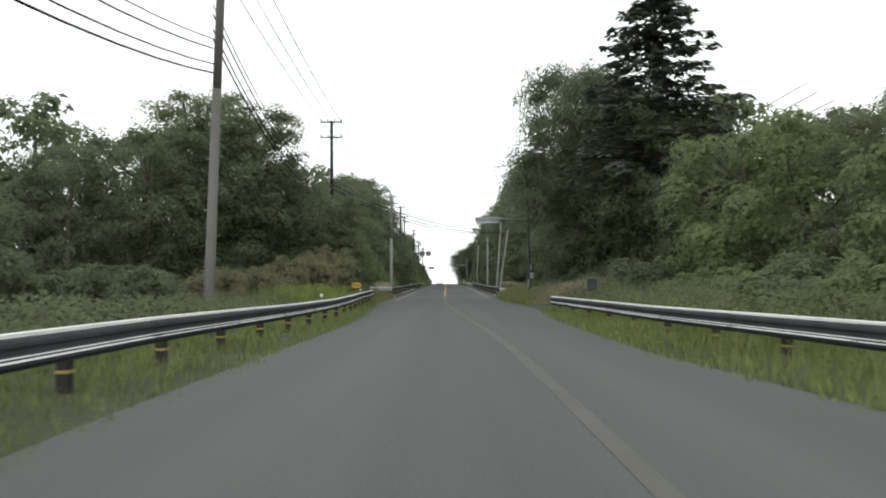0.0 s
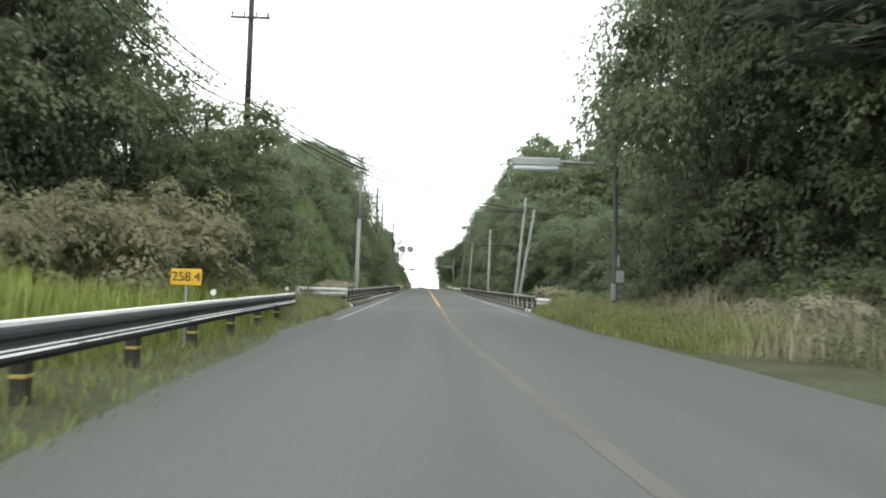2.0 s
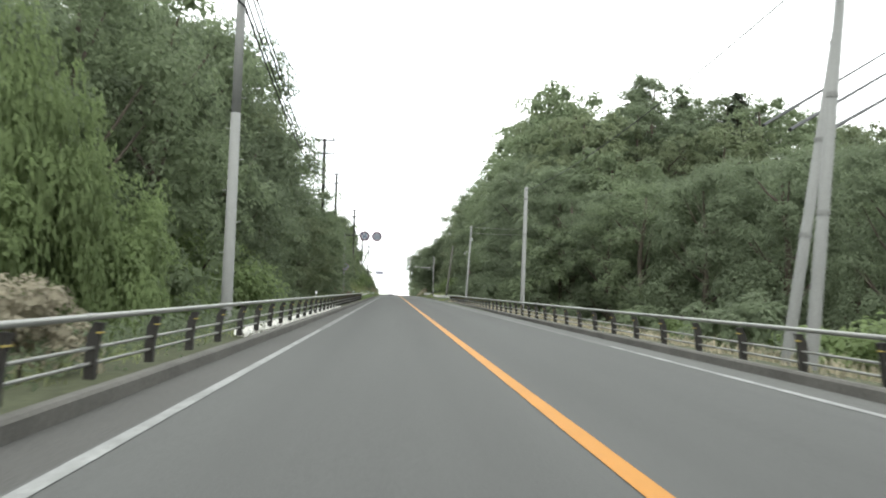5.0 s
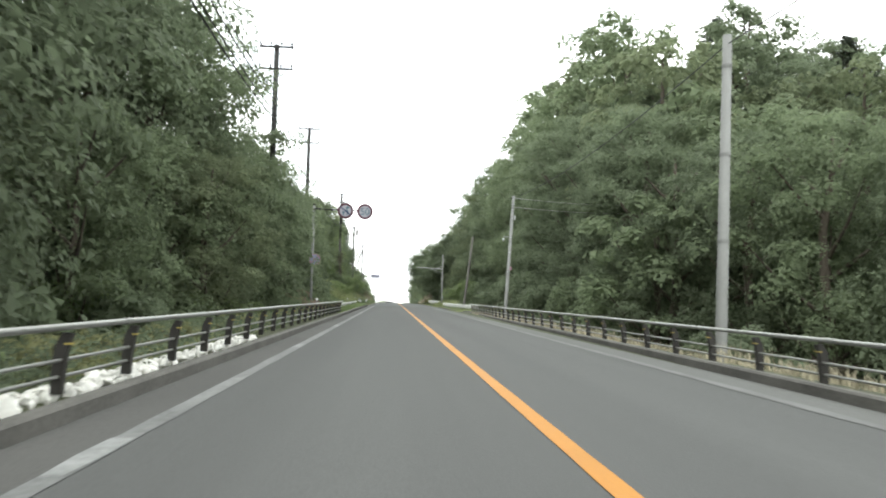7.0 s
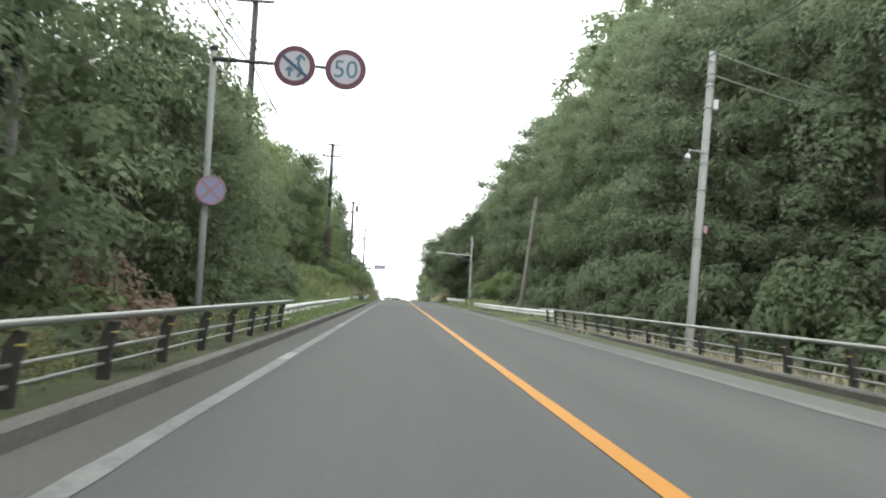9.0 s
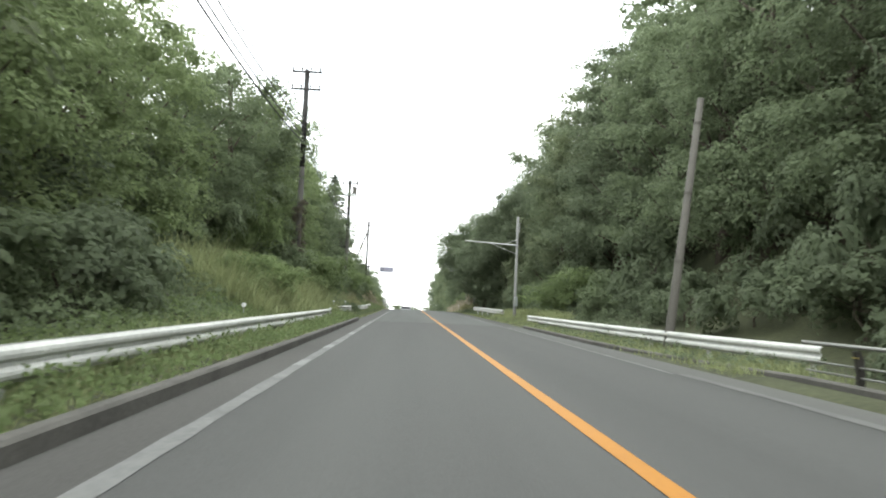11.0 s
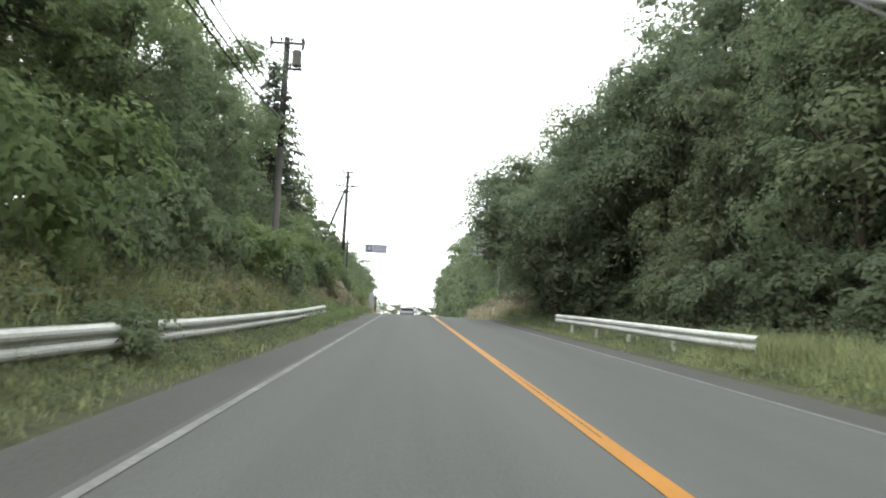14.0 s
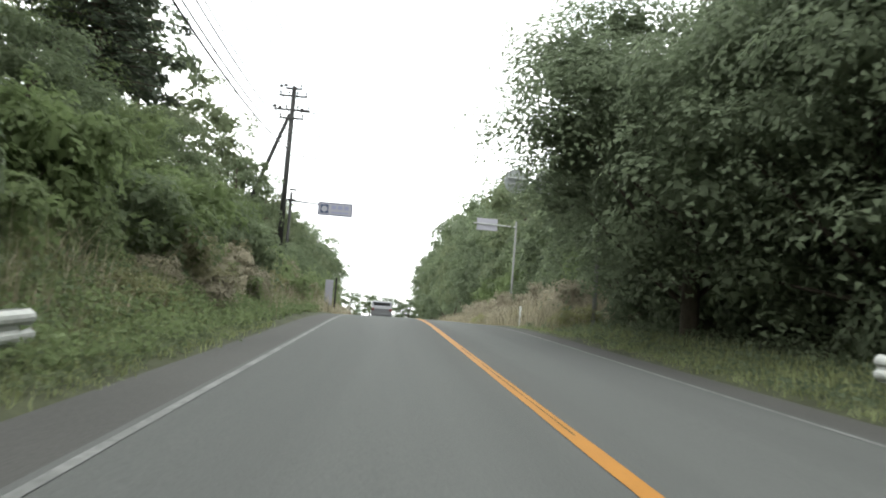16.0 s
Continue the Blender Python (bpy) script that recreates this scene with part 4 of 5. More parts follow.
# white rubble behind the bridge kerb
bm = bmesh.new()
rs = random.Random(5)
for k in range(900):
    y = 92 + 30.5 * rs.random()
    r = 0.025 + 0.045 * rs.random()
    res_ = bmesh.ops.create_icosphere(bm, subdivisions=1, radius=r, matrix=Matrix.Translation((-4.42 - 0.3 * rs.random(), y, 0.0 + 0.14 * rs.random() * (0.5 + 0.5 * noise.noise(Vector((0, y * 0.8, 0)))))) @ Euler((rs.random() * 3, rs.random() * 3, 0)).to_matrix().to_4x4() @ Matrix.Diagonal((1.5, 1.2, 0.7, 1)))
    for v in res_["verts"]:
        v.co += Vector((rs.random() - 0.5, rs.random() - 0.5, rs.random() - 0.5)) * r * 0.5
tagged(finish(bm, "rubble", STONE_WHITE), "strip of white broken stones behind the kerb", "stones", kind="stuff")

# ---- plants ----
RNG = np.random.default_rng(7)


def raw_mesh(name, verts, faces4, faces3, mat, shade=False):
    """Mesh from arrays of corner places, quads and triangles."""
    me = bpy.data.meshes.new(name)
    me.vertices.add(len(verts))
    me.vertices.foreach_set("co", np.asarray(verts, np.float32).ravel())
    loops = np.concatenate([np.asarray(faces4, np.int32).ravel(), np.asarray(faces3, np.int32).ravel()])
    counts = np.concatenate([np.full(len(faces4), 4), np.full(len(faces3), 3)]).astype(np.int32)
    me.loops.add(len(loops))
    me.loops.foreach_set("vertex_index", loops)
    me.polygons.add(len(counts))
    me.polygons.foreach_set("loop_start", np.concatenate([[0], np.cumsum(counts)[:-1]]).astype(np.int32))
    me.polygons.foreach_set("loop_total", counts)
    me.update(calc_edges=True)
    me.materials.append(mat)
    return me


def unit(v):
    return v / np.maximum(np.linalg.norm(v, axis=1), 1e-6)[:, None]


def leaf_quads(pos, normal, size, ratio=0.5):
    """A pointed four-cornered leaf at each place, lying across its normal, tip drooping."""
    n = len(pos)
    ref = unit(RNG.normal(size=(n, 3)) + np.array((0, 0, -0.7)))
    along_ = unit(ref - normal * np.sum(ref * normal, axis=1)[:, None])
    side = np.cross(normal, along_)
    s = (size * RNG.uniform(0.65, 1.35, n))[:, None]
    base, tip = pos - along_ * s * 0.5, pos + along_ * s * 0.5 - normal * s * 0.12
    a, b = pos + side * s * ratio * 0.5, pos - side * s * ratio * 0.5
    verts = np.stack([base, a, tip, b], axis=1).reshape(-1, 3)
    return verts, np.arange(4 * n).reshape(n, 4)


def leaf_tris(pos, normal, size, ratio=0.42):
    """Three-cornered drooping leaves, for thick crowns."""
    n = len(pos)
    ref = unit(RNG.normal(size=(n, 3)) + np.array((0, 0, -0.5)))
    a = unit(ref - normal * np.sum(ref * normal, axis=1)[:, None])
    b = np.cross(normal, a)
    s = (size * RNG.uniform(0.7, 1.25, n))[:, None]
    verts = np.stack([pos + a * s * 0.62 - normal * s * 0.1, pos - a * s * 0.38 + b * s * ratio, pos - a * s * 0.38 - b * s * ratio], axis=1).reshape(-1, 3)
    return verts, np.arange(3 * n).reshape(n, 3)


def crown_mesh(name, lobes, leaves, size, mat, flat=0.75, ratio=0.36, pad=34, droop=0.55):
    """Leafy boughs over the skins of many lobes (x, y, z, r): drooping domed pads, with looser leaves inside each lobe."""
    lobes = np.array(lobes, float)
    away = unit((lobes[:, :3] - lobes[:, :3].mean(axis=0)) * np.array((1, 1, 0.6)))
    w = lobes[:, 3] ** 2
    outer = int(leaves * 0.74)
    pads = max(1, outer // pad)
    pick = RNG.choice(len(lobes), pads, p=w / w.sum())
    d = unit(RNG.normal(size=(pads, 3)) + away[pick] * 0.4 + np.array((0, 0, 0.28)))
    lump = 1 + 0.16 * np.sin(d[:, 0] * 5 + pick) * np.cos(d[:, 1] * 6 + 2 * pick)
    rad = lobes[pick, 3] * lump * RNG.uniform(0.8, 1.12, pads)
    mid = lobes[pick, :3] + d * rad[:, None] * np.array((1, 1, flat))
    reach = np.maximum(lobes[pick, 3] * RNG.uniform(0.26, 0.5, pads), 2.6 * size)
    face = unit(d * 0.65 + np.array((0, 0, 0.75)) + RNG.normal(size=(pads, 3)) * 0.16)
    u = unit(np.cross(face, RNG.normal(size=(pads, 3))))
    v = np.cross(face, u)
    mid, face, u, v, reach = (np.repeat(q, pad, axis=0) for q in (mid, face, u, v, reach))
    n = len(mid)
    rho, th = np.sqrt(RNG.random(n)) * RNG.uniform(0.8, 1.12, n), RNG.uniform(0, 2 * np.pi, n)
    out = u * np.cos(th)[:, None] + v * np.sin(th)[:, None]
    pos = mid + out * (rho * reach)[:, None] - face * (reach * (droop * rho ** 2 + RNG.uniform(-0.08, 0.2, n)))[:, None]
    pos[:, 2] -= 0.12 * reach * rho ** 2
    normal = unit(face + out * (rho * 0.85)[:, None] + RNG.normal(size=(n, 3)) * 0.13)
    inner = leaves - outer
    pick = RNG.choice(len(lobes), inner, p=w / w.sum())
    d = unit(RNG.normal(size=(inner, 3)))
    ipos = lobes[pick, :3] + d * (lobes[pick, 3] * RNG.uniform(0.15, 0.64, inner))[:, None] * np.array((1, 1, flat))
    inorm = unit(d + np.array((0, 0, 0.4)) + RNG.normal(size=(inner, 3)) * 0.4)
    v1, f1 = leaf_tris(pos, normal, size, ratio)
    v2, f2 = leaf_tris(ipos, inorm, size * 1.4, 0.46)
    return raw_mesh(name, np.concatenate([v1, v2]), np.zeros((0, 4), int), np.concatenate([f1, f2 + len(v1)]), mat)


def trunk_mesh(name, height, r, lobes, mat=BARK, seg=8):
    b = bmesh.new()
    bend = [Vector((0.15 * math.sin(k * 1.7), 0.15 * math.cos(k * 1.3), height * k / 5)) for k in range(6)]
    bend[0] = Vector((0, 0, -1.2))
    ring_tube(b, bend, [r * 1.25, r, r * 0.85, r * 0.7, r * 0.5, r * 0.25], seg)
    for x, y, z, lr in lobes:
        z0 = max(0.8, min(height * 0.8, z - 0.9 * math.hypot(x, y)))
        mid = Vector((x * 0.45, y * 0.45, z0 + (z - z0) * 0.4))
        ring_tube(b, [(0, 0, z0), mid, (x * 0.9, y * 0.9, z)], [r * 0.45, r * 0.28, r * 0.1], 4, False)
    me = bpy.data.meshes.new(name)
    b.normal_update()
    b.to_mesh(me)
    b.free()
    me.materials.append(mat)
    me.polygons.foreach_set("use_smooth", [True] * len(me.polygons))
    return me


def broadleaf_lobes(h, r, n, seed, low=0.12):
    rnd = random.Random(seed)
    out = [(0, 0, h * 0.86, r * 0.36)]
    for k in range(n):
        f = low + (0.9 - low) * (k + 0.5) / n
        reach = r * (0.72 if f < 0.65 else 0.72 * (1.05 - f) / 0.4 + 0.1) * rnd.uniform(0.75, 1.1)
        a = 2.4 * k + rnd.uniform(-0.6, 0.6)
        out.append((reach * math.cos(a), reach * math.sin(a), h * f, r * rnd.uniform(0.26, 0.42)))
    for k in range(4):
        out.append((0.25 * r * math.cos(1.6 * k), 0.25 * r * math.sin(1.6 * k), h * (0.25 + 0.16 * k), r * 0.5))
    return out


def tree_model(label, h, r, n, seed, leaves, size, colour, low=0.12, flat=0.56, far=False):
    lobes = broadleaf_lobes(h, r, n, seed, low)
    root = thing("tree", label, "tree", "roadside trees")
    for nm, me in (("trunk", trunk_mesh("trunk", h * 0.85, 0.035 * h * 0.55, lobes[1:n + 1:3 if far else 2], seg=6 if far else 8)), ("crown", crown_mesh("crown", lobes, leaves, size, LEAVES[colour], flat, ratio=0.4 if far else 0.34))):
        o = new(nm, me)
        o.parent = root
    return root


def conifer_model(label, h, r, seed, leaves, size):
    """Tiers of drooping branches round a straight trunk, with open gaps between."""
    rnd = random.Random(seed)
    root = thing("conifer", label, "tree", "roadside conifers")
    b = bmesh.new()
    ring_tube(b, [(0, 0, -1.2), (0, 0, h * 0.5), (0, 0, h)], [0.26, 0.17, 0.03], 9)
    part("trunk", b, BARK, root)
    b = bmesh.new()
    pos, nor = [], []
    tiers = 25
    for k in range(tiers):
        f = 0.36 + 0.63 * k / tiers
        reach = r * (1 - f) ** 0.8 * 1.25 + 0.25
        m_ = rnd.randint(6, 8)
        for j in range(m_):
            a = 2 * math.pi * (j + rnd.random() * 0.6) / m_ + k
            ln = reach * rnd.uniform(0.65, 1.12)
            z = h * f + rnd.uniform(-0.3, 0.3)
            tip = Vector((math.cos(a) * ln, math.sin(a) * ln, z - 0.1 * ln + 0.15))
            ring_tube(b, [(0, 0, z), tip * 0.6 + Vector((0, 0, z * 0.4 + 0.12)), tip], [0.05, 0.03, 0.01], 5, False)
            cnt = max(6, int(leaves / (tiers * 7) * (ln / reach) * (0.4 + 1.2 * (1 - f))))
            for _ in range(cnt):
                s = rnd.random() ** 0.6
                w = 0.34 * ln * s * (1.15 - s) + 0.12
                off = rnd.uniform(-w, w)
                p = Vector((0, 0, z)).lerp(tip, s) + Vector((-math.sin(a) * off, math.cos(a) * off, rnd.uniform(-0.16, 0.1) - 0.22 * abs(off)))
                pos.append(p)
                nor.append((math.cos(a) * 0.3 + rnd.uniform(-0.4, 0.4), math.sin(a) * 0.3 + rnd.uniform(-0.4, 0.4), 1.0))
    tagged(part("branchwork", b, BARK, root), kind="stuff")
    v, q = leaf_quads(np.array([p[:] for p in pos]), unit(np.array(nor)), size, 0.42)
    o = new("crown", raw_mesh("crown", v, q, np.zeros((0, 3), int), LEAVES["needle"]))
    o.parent = root
    return root


def bush_model(label, name, r, h, seed, leaves, size, colour, n=7):
    rnd = random.Random(seed)
    lobes = [(0, 0, h * 0.62, r * 0.55)]
    for k in range(n):
        a = 2.4 * k
        rr = r * rnd.uniform(0.35, 0.7)
        lobes.append((rr * math.cos(a), rr * math.sin(a), h * rnd.uniform(0.25, 0.75), r * rnd.uniform(0.3, 0.5)))
    root = thing(name, label, name.replace("_", " "), "roadside bushes")
    for nm, me in (("stem", trunk_mesh("stem", h * 0.7, 0.035, lobes)), ("foliage", crown_mesh("foliage", lobes, leaves, size, LEAVES[colour], 0.8))):
        o = new(nm, me)
        o.parent = root
    return root


MODELS = {
    "g1": tree_model("tall green broadleaf tree with layered boughs", 12, 4.6, 26, 1, 20300, 0.151, "green"),
    "g2": tree_model("dense green broadleaf tree hung with foliage to the ground", 11, 4.2, 25, 2, 20300, 0.151, "green", 0.05),
    "d1": tree_model("dark green broadleaf tree in deep shade", 12, 4.6, 26, 3, 20300, 0.151, "dark"),
    "d2": tree_model("dark spreading broadleaf tree", 11, 5.0, 26, 4, 20300, 0.151, "dark", 0.1),
    "o1": tree_model("olive green broadleaf tree", 11, 4.3, 25, 5, 20300, 0.151, "olive", 0.06),
    "b1": tree_model("light green young broadleaf tree", 7, 3.2, 18, 6, 11200, 0.151, "bright", 0.08),
    "y1": tree_model("light yellow-green broadleaf tree on the bank", 11, 4.3, 25, 61, 20300, 0.15, "bright", 0.06),
    "v1": tree_model("large dark tree spreading its crown over the road", 12.5, 6.0, 28, 41, 66000, 0.15, "dark", 0.36, 0.5),
    "t1": tree_model("tall green tree with tier on tier of boughs", 20, 5.6, 40, 51, 29000, 0.18, "green", 0.06, 0.5),
    "t2": tree_model("tall dark tree with tier on tier of boughs", 20, 5.8, 40, 52, 31000, 0.185, "dark", 0.06, 0.5),
    "t3": tree_model("tall olive tree crowded with boughs", 18, 5.6, 38, 53, 27000, 0.18, "olive", 0.06, 0.5),
    "mg": tree_model("tall green tree on the slope beside the bridge", 12, 4.7, 26, 31, 20500, 0.152, "green"),
    "md": tree_model("dark green tree on the slope beside the bridge", 12, 4.5, 26, 32, 20500, 0.152, "dark"),
    "fg": tree_model("green woodland tree behind the front row", 13, 5.4, 24, 7, 5800, 0.33, "green", 0.1, far=True),
    "fd": tree_model("dark woodland tree behind the front row", 13, 5.4, 24, 8, 5800, 0.33, "dark", 0.1, far=True),
    "fo": tree_model("olive woodland tree behind the front row", 13, 5.4, 24, 9, 5800, 0.33, "olive", 0.1, far=True),
}
CONIFER = conifer_model("tall dark conifer with open drooping branches", 19, 5.6, 3, 11000, 0.5)
BUSHES = {
    "green": bush_model("leafy green bush on the road verge", "bush", 1.7, 2.2, 11, 2900, 0.130, "green"),
    "sumac": bush_model("bronze green bush with long compound leaves", "bush", 1.9, 2.6, 12, 7000, 0.108, "sumac"),
    "vine": bush_model("mound of climbing vine leaves", "vine_mound", 2.0, 2.8, 13, 3600, 0.144, "vine", 9),
    "mound": bush_model("tall mound of trees smothered in climbing vine", "vine_mound", 3.8, 4.6, 16, 12600, 0.158, "vine", 14),
    "straw": bush_model("soft clump of pale dry plume grass", "plume_clump", 1.1, 1.5, 18, 4200, 0.065, "straw", 9),
    "weed": bush_model("soft yellow-green clump of tall weeds", "weed_clump", 1.1, 1.0, 17, 3600, 0.065, "weed", 9),
    "bright": bush_model("bright green leafy bush on the verge", "bush", 1.5, 2.0, 14, 3100, 0.122, "bright"),
    "rust": bush_model("withered brown bush of hanging dry fronds", "bush", 1.9, 1.5, 19, 3000, 0.11, "rust"),
    "dark": bush_model("dark green bush in shade", "bush", 1.8, 2.4, 15, 2800, 0.144, "dark"),
}
used = set()
BASE_H = {"t1": 20, "t2": 20, "t3": 18, "v1": 12.5, "mg": 12, "md": 12, "g1": 12, "g2": 11, "d1": 12, "d2": 11, "o1": 11, "y1": 11, "b1": 7, "fg": 13, "fd": 13, "fo": 13}


def put(model, x, y, sx, sz, turn, sink=0.0):
    """One more plant of a model; the first use moves the model itself."""
    m = pose(x, y, ground_height(x, y) - sink, 0, 0, turn) @ Matrix.Diagonal((sx, sx, sz, 1))
    if model.name not in used:
        used.add(model.name)
        model.matrix_world = m
        return model
    q = model.scale
    return copy_thing(model, m @ Matrix.Diagonal((1 / q[0], 1 / q[1], 1 / q[2], 1)))


TR = random.Random(21)


def tree(kind, x, y, h, wide=1.0):
    s = h / BASE_H[kind]
    return put(MODELS[kind], x, y, s ** 0.75 * wide * TR.uniform(0.9, 1.1), s, TR.uniform(0, 360), 0.2)


# side of the road that the camera drives on: front row, second and third row; (y, height) and (y, sideways place)
HL = [(-30, 6), (30, 5.5), (38, 6.4), (46, 11.5), (57, 13), (60.5, 8.6), (70, 6.5), (77, 5), (85, 6.4), (91, 10.3), (100, 14.8), (112, 18.8), (125, 20.8), (144, 21.4), (148, 14.2), (162, 11), (176, 9), (192, 10.0), (204, 11.3), (214, 11.8), (228, 11.6), (243, 10.6), (258, 8.2), (270, 7.2), (292, 6.2), (320, 9), (450, 10)]
XL = [(-30, -17), (36, -16.5), (48, -14.0), (58, -11.0), (68, -11.0), (78, -15), (84, -16), (100, -14.5), (120, -14.2), (144, -13.2), (148, -10.7), (165, -10.9), (190, -11.6), (200, -11.5), (226, -11.6), (242, -11.9), (252, -12.8), (262, -12.3), (290, -10.5), (450, -10)]
y = 16.0
k = 0
while y < 345:
    h, x = interp(HL, y), interp(XL, y)
    far = y > 250 or y < -5
    step = 5.0 if 40 < y < 250 else 8.0
    front = TR.choice(["mg", "md"] if y < 42 or 74 < y < 108 else ["t1", "t2", "t3"] if h > 15 else ["g1", "g2", "d1", "o1", "g2", "d2"] if y < 158 else ["y1", "y1", "g1", "y1", "g2"]) if not far else TR.choice(["fg", "fd", "fo"])
    tree(front, x + TR.uniform(-1.0, 0.6), y, h * TR.uniform(0.86, 1.05))
    if k % 2 == 0:
        tree(TR.choice(["fg", "fd", "fo"]), x - 6.5 + TR.uniform(-1, 1), y + 2, h * TR.uniform(0.95, 1.12) * (0.58 if 94 < y < 104 else 0.86 if 104 <= y < 122 else 1.0))
    if k % 4 == 0 and 20 < y < 160:
        tree(TR.choice(["fg", "fd"]), x - 15 + TR.uniform(-2, 2), y + 3, h * TR.uniform(0.95, 1.15) * (0.45 if 84 < y < 135 else 1.0), 1.25)
    y += step * TR.uniform(0.85, 1.15)
    k += 1

# the other side
HR = [(-30, 8), (14, 8.5), (30, 8.8), (45, 9.7), (54, 12.8), (66, 16.3), (72, 8), (96, 10), (116, 13), (150, 15.5), (166, 17.5), (182, 17), (198, 16), (215, 17), (240, 17), (256, 13.5), (275, 11.5), (300, 13.2), (330, 15.8), (450, 17)]
XR = [(-30, 15), (30, 14.0), (44, 13), (56, 11.8), (68, 11.2), (74, 24), (100, 27), (122, 24), (140, 18), (152, 14.6), (172, 14.2), (200, 13.2), (240, 12.6), (262, 12), (300, 12.6), (450, 13.2)]
y = 16.0
k = 0
while y < 345:
    h, x = interp(HR, y), interp(XR, y)
    far = y > 275 or y < 0 or 76 < y < 138
    step = 4.8 if not far else 8.0
    kinds = ["b1", "o1", "g2", "b1"] if y < 44 else ["t2", "t2", "d1"] if y > 224 else (["t2", "t2", "t1", "t2"] if y < 178 else ["t1", "t2", "t1", "t3"]) if h > 15 else ["d1", "d2", "g1", "g2", "d1", "o1"]
    front = TR.choice(kinds) if not far else TR.choice(["mg", "md"] if 96 < y < 140 else ["fg", "fd", "fo"])
    tree(front, x + TR.uniform(-0.6, 1.0), y, h * TR.uniform(0.86, 1.05))
    if k % 2 == 0:
        tree(TR.choice(["fg", "fd", "fo"]), x + 6.5 + TR.uniform(-1, 1), y + 2, h * TR.uniform(0.95, 1.12))
    if k % 4 == 0 and not 140 < y < 330:
        tree(TR.choice(["fg", "fd"]), x + 15 + TR.uniform(-2, 2), y + 3, h * TR.uniform(0.98, 1.15), 1.25)
    y += step * TR.uniform(0.85, 1.15)
    k += 1
for k in range(17):
    y, x = 350 + 9.5 * k, 12.4 + 2.0 * (k % 2)
    tree(("fd", "fg", "fo")[k % 3], x, y, (18.0 if y < 430 else 15.0) - ground_height(x, y), 0.7)
for k in range(9):
    y = 262 + 11.0 * k
    tree(("fd", "fg")[k % 2], 9.6 + 0.3 * k, y, 9.0 - 0.35 * k - ground_height(10, y), 0.8)
    tree(("fg", "fo")[k % 2], -9.0 - 0.2 * k, y + 3, 7.6 - 0.3 * k - ground_height(-9, y), 0.75)
# wooded hill beyond the bridge, a tree leaning over the lane, the lone conifer
for k in range(48):
    x, y = 14 + 58 * ((k * 0.618) % 1.0) ** 1.1, 150 + 68 * ((k * 0.755 + 0.1 * (k % 3)) % 1.0)
    tree(TR.choice(["fg", "fd", "fo", "fg"]), x, y, TR.uniform(9.5, 12.5))
for x, y, h in ((40, 160, 14), (45, 164, 14), (50, 168, 13), (43, 172, 13), (36, 166, 13), (55, 172, 13), (26, 136, 15), (31, 147, 15), (36, 156, 14), (28, 152, 14), (24, 138, 14), (32, 132, 14), (40, 126, 13), (48, 118, 12), (36, 112, 11), (58, 124, 13), (30, 146, 15), (42, 142, 15), (54, 138, 15), (66, 132, 14)):
    tree(TR.choice(["mg", "md"] if x < 33 else ["fg", "fd", "fo"]), x, y, h)
for x, y, top in ((17.5, 172, 19), (20, 178, 21), (24, 176, 22), (18, 188, 20), (22, 194, 22.5), (28, 182, 23)):
    tree("fg" if x > 20 else "md", x, y, top - ground_height(x, y), 1.1)
for x, y, h in ((46, 150, 16.5), (51, 153, 16.0), (56, 150, 16.0), (62, 154, 16.5), (68, 150, 16.5), (60, 140, 14.5), (70, 138, 14.5)):
    tree("fd" if x % 4 else "fg", x, y, h - ground_height(x, y), 0.9)
for x, y, s in ((44, 147, 0.72), (53, 148, 0.7), (65, 149, 0.74), (33, 189, 0.64), (41, 194, 0.6), (46, 186, 0.62), (50, 188, 0.6)):
    put(CONIFER, x, y, 0.8, s, 40 * x, 0.5)
put(MODELS["v1"], 7.0, 248.0, 1.0, 0.82, 200, 0.2)
put(MODELS["v1"], 8.6, 242.5, 0.9, 0.84, 75, 0.2)
put(MODELS["v1"], 8.8, 253.5, 0.9, 0.8, 310, 0.2)
put(MODELS["v1"], 9.6, 236.5, 0.9, 0.95, 20, 0.2)
tree("d1", 9.3, 255.0, 10.0, 1.0)
tree("d2", 8.8, 240.0, 11.0, 1.15)
for x, y, h in ((11.4, 250.0, 9.6),):
    tree("t2", x, y, h, 1.1)
for x, y, h in ((-11.8, 101.0, 12.4), (-11.3, 108.5, 14.6), (-11.0, 117.0, 16.2)):
    tree(TR.choice(["g2", "d1", "g1"]), x, y, h - ground_height(x, y), 0.95)
tree("t2", 11.2, 67.5, 15.8, 1.0)
put(MODELS["v1"], 9.2, 60.2, 0.9, 1.35, 75, 0.2)
tree("t1", -12.5, 56.0, 14.2, 1.0)
tree("d1", -11.7, 53.0, 11.8, 0.85)
tree("t3", -13.6, 50.0, 13.2, 1.0)
for x, y, h in ((-9.4, 143.0, 9.0), (-9.8, 137, 8.5), (-10.0, 132, 9.0), (-9.6, 125, 8.0)):
    tree("g2", x, y, h, 0.9)
for x, y, top in ((-9.6, 203.8, 7.6), (-9.4, 207.8, 7.8), (-9.6, 211.8, 8.2)):
    tree("y1", x, y, top - ground_height(x, y), 0.85)
for x, y, top in ((-10.0, 223.5, 9.6), (-9.8, 228.5, 9.2)):
    tree("g2", x, y, top - ground_height(x, y), 0.9)
for x, y, h in ((10.4, 222.0, 10.5), (10.6, 227.5, 10.5), (10.0, 232.0, 9.6)):
    tree("o1" if y > 224 else "g1", x, y, h, 0.9)
tree("t1", -11.6, 137.5, 16.0, 1.0)
tree("t2", -11.0, 142.8, 16.0, 1.1)
tree("md", 14.5, 57.0, 11.6, 1.0)
tree("md", 16.0, 64.0, 13.4, 1.0)
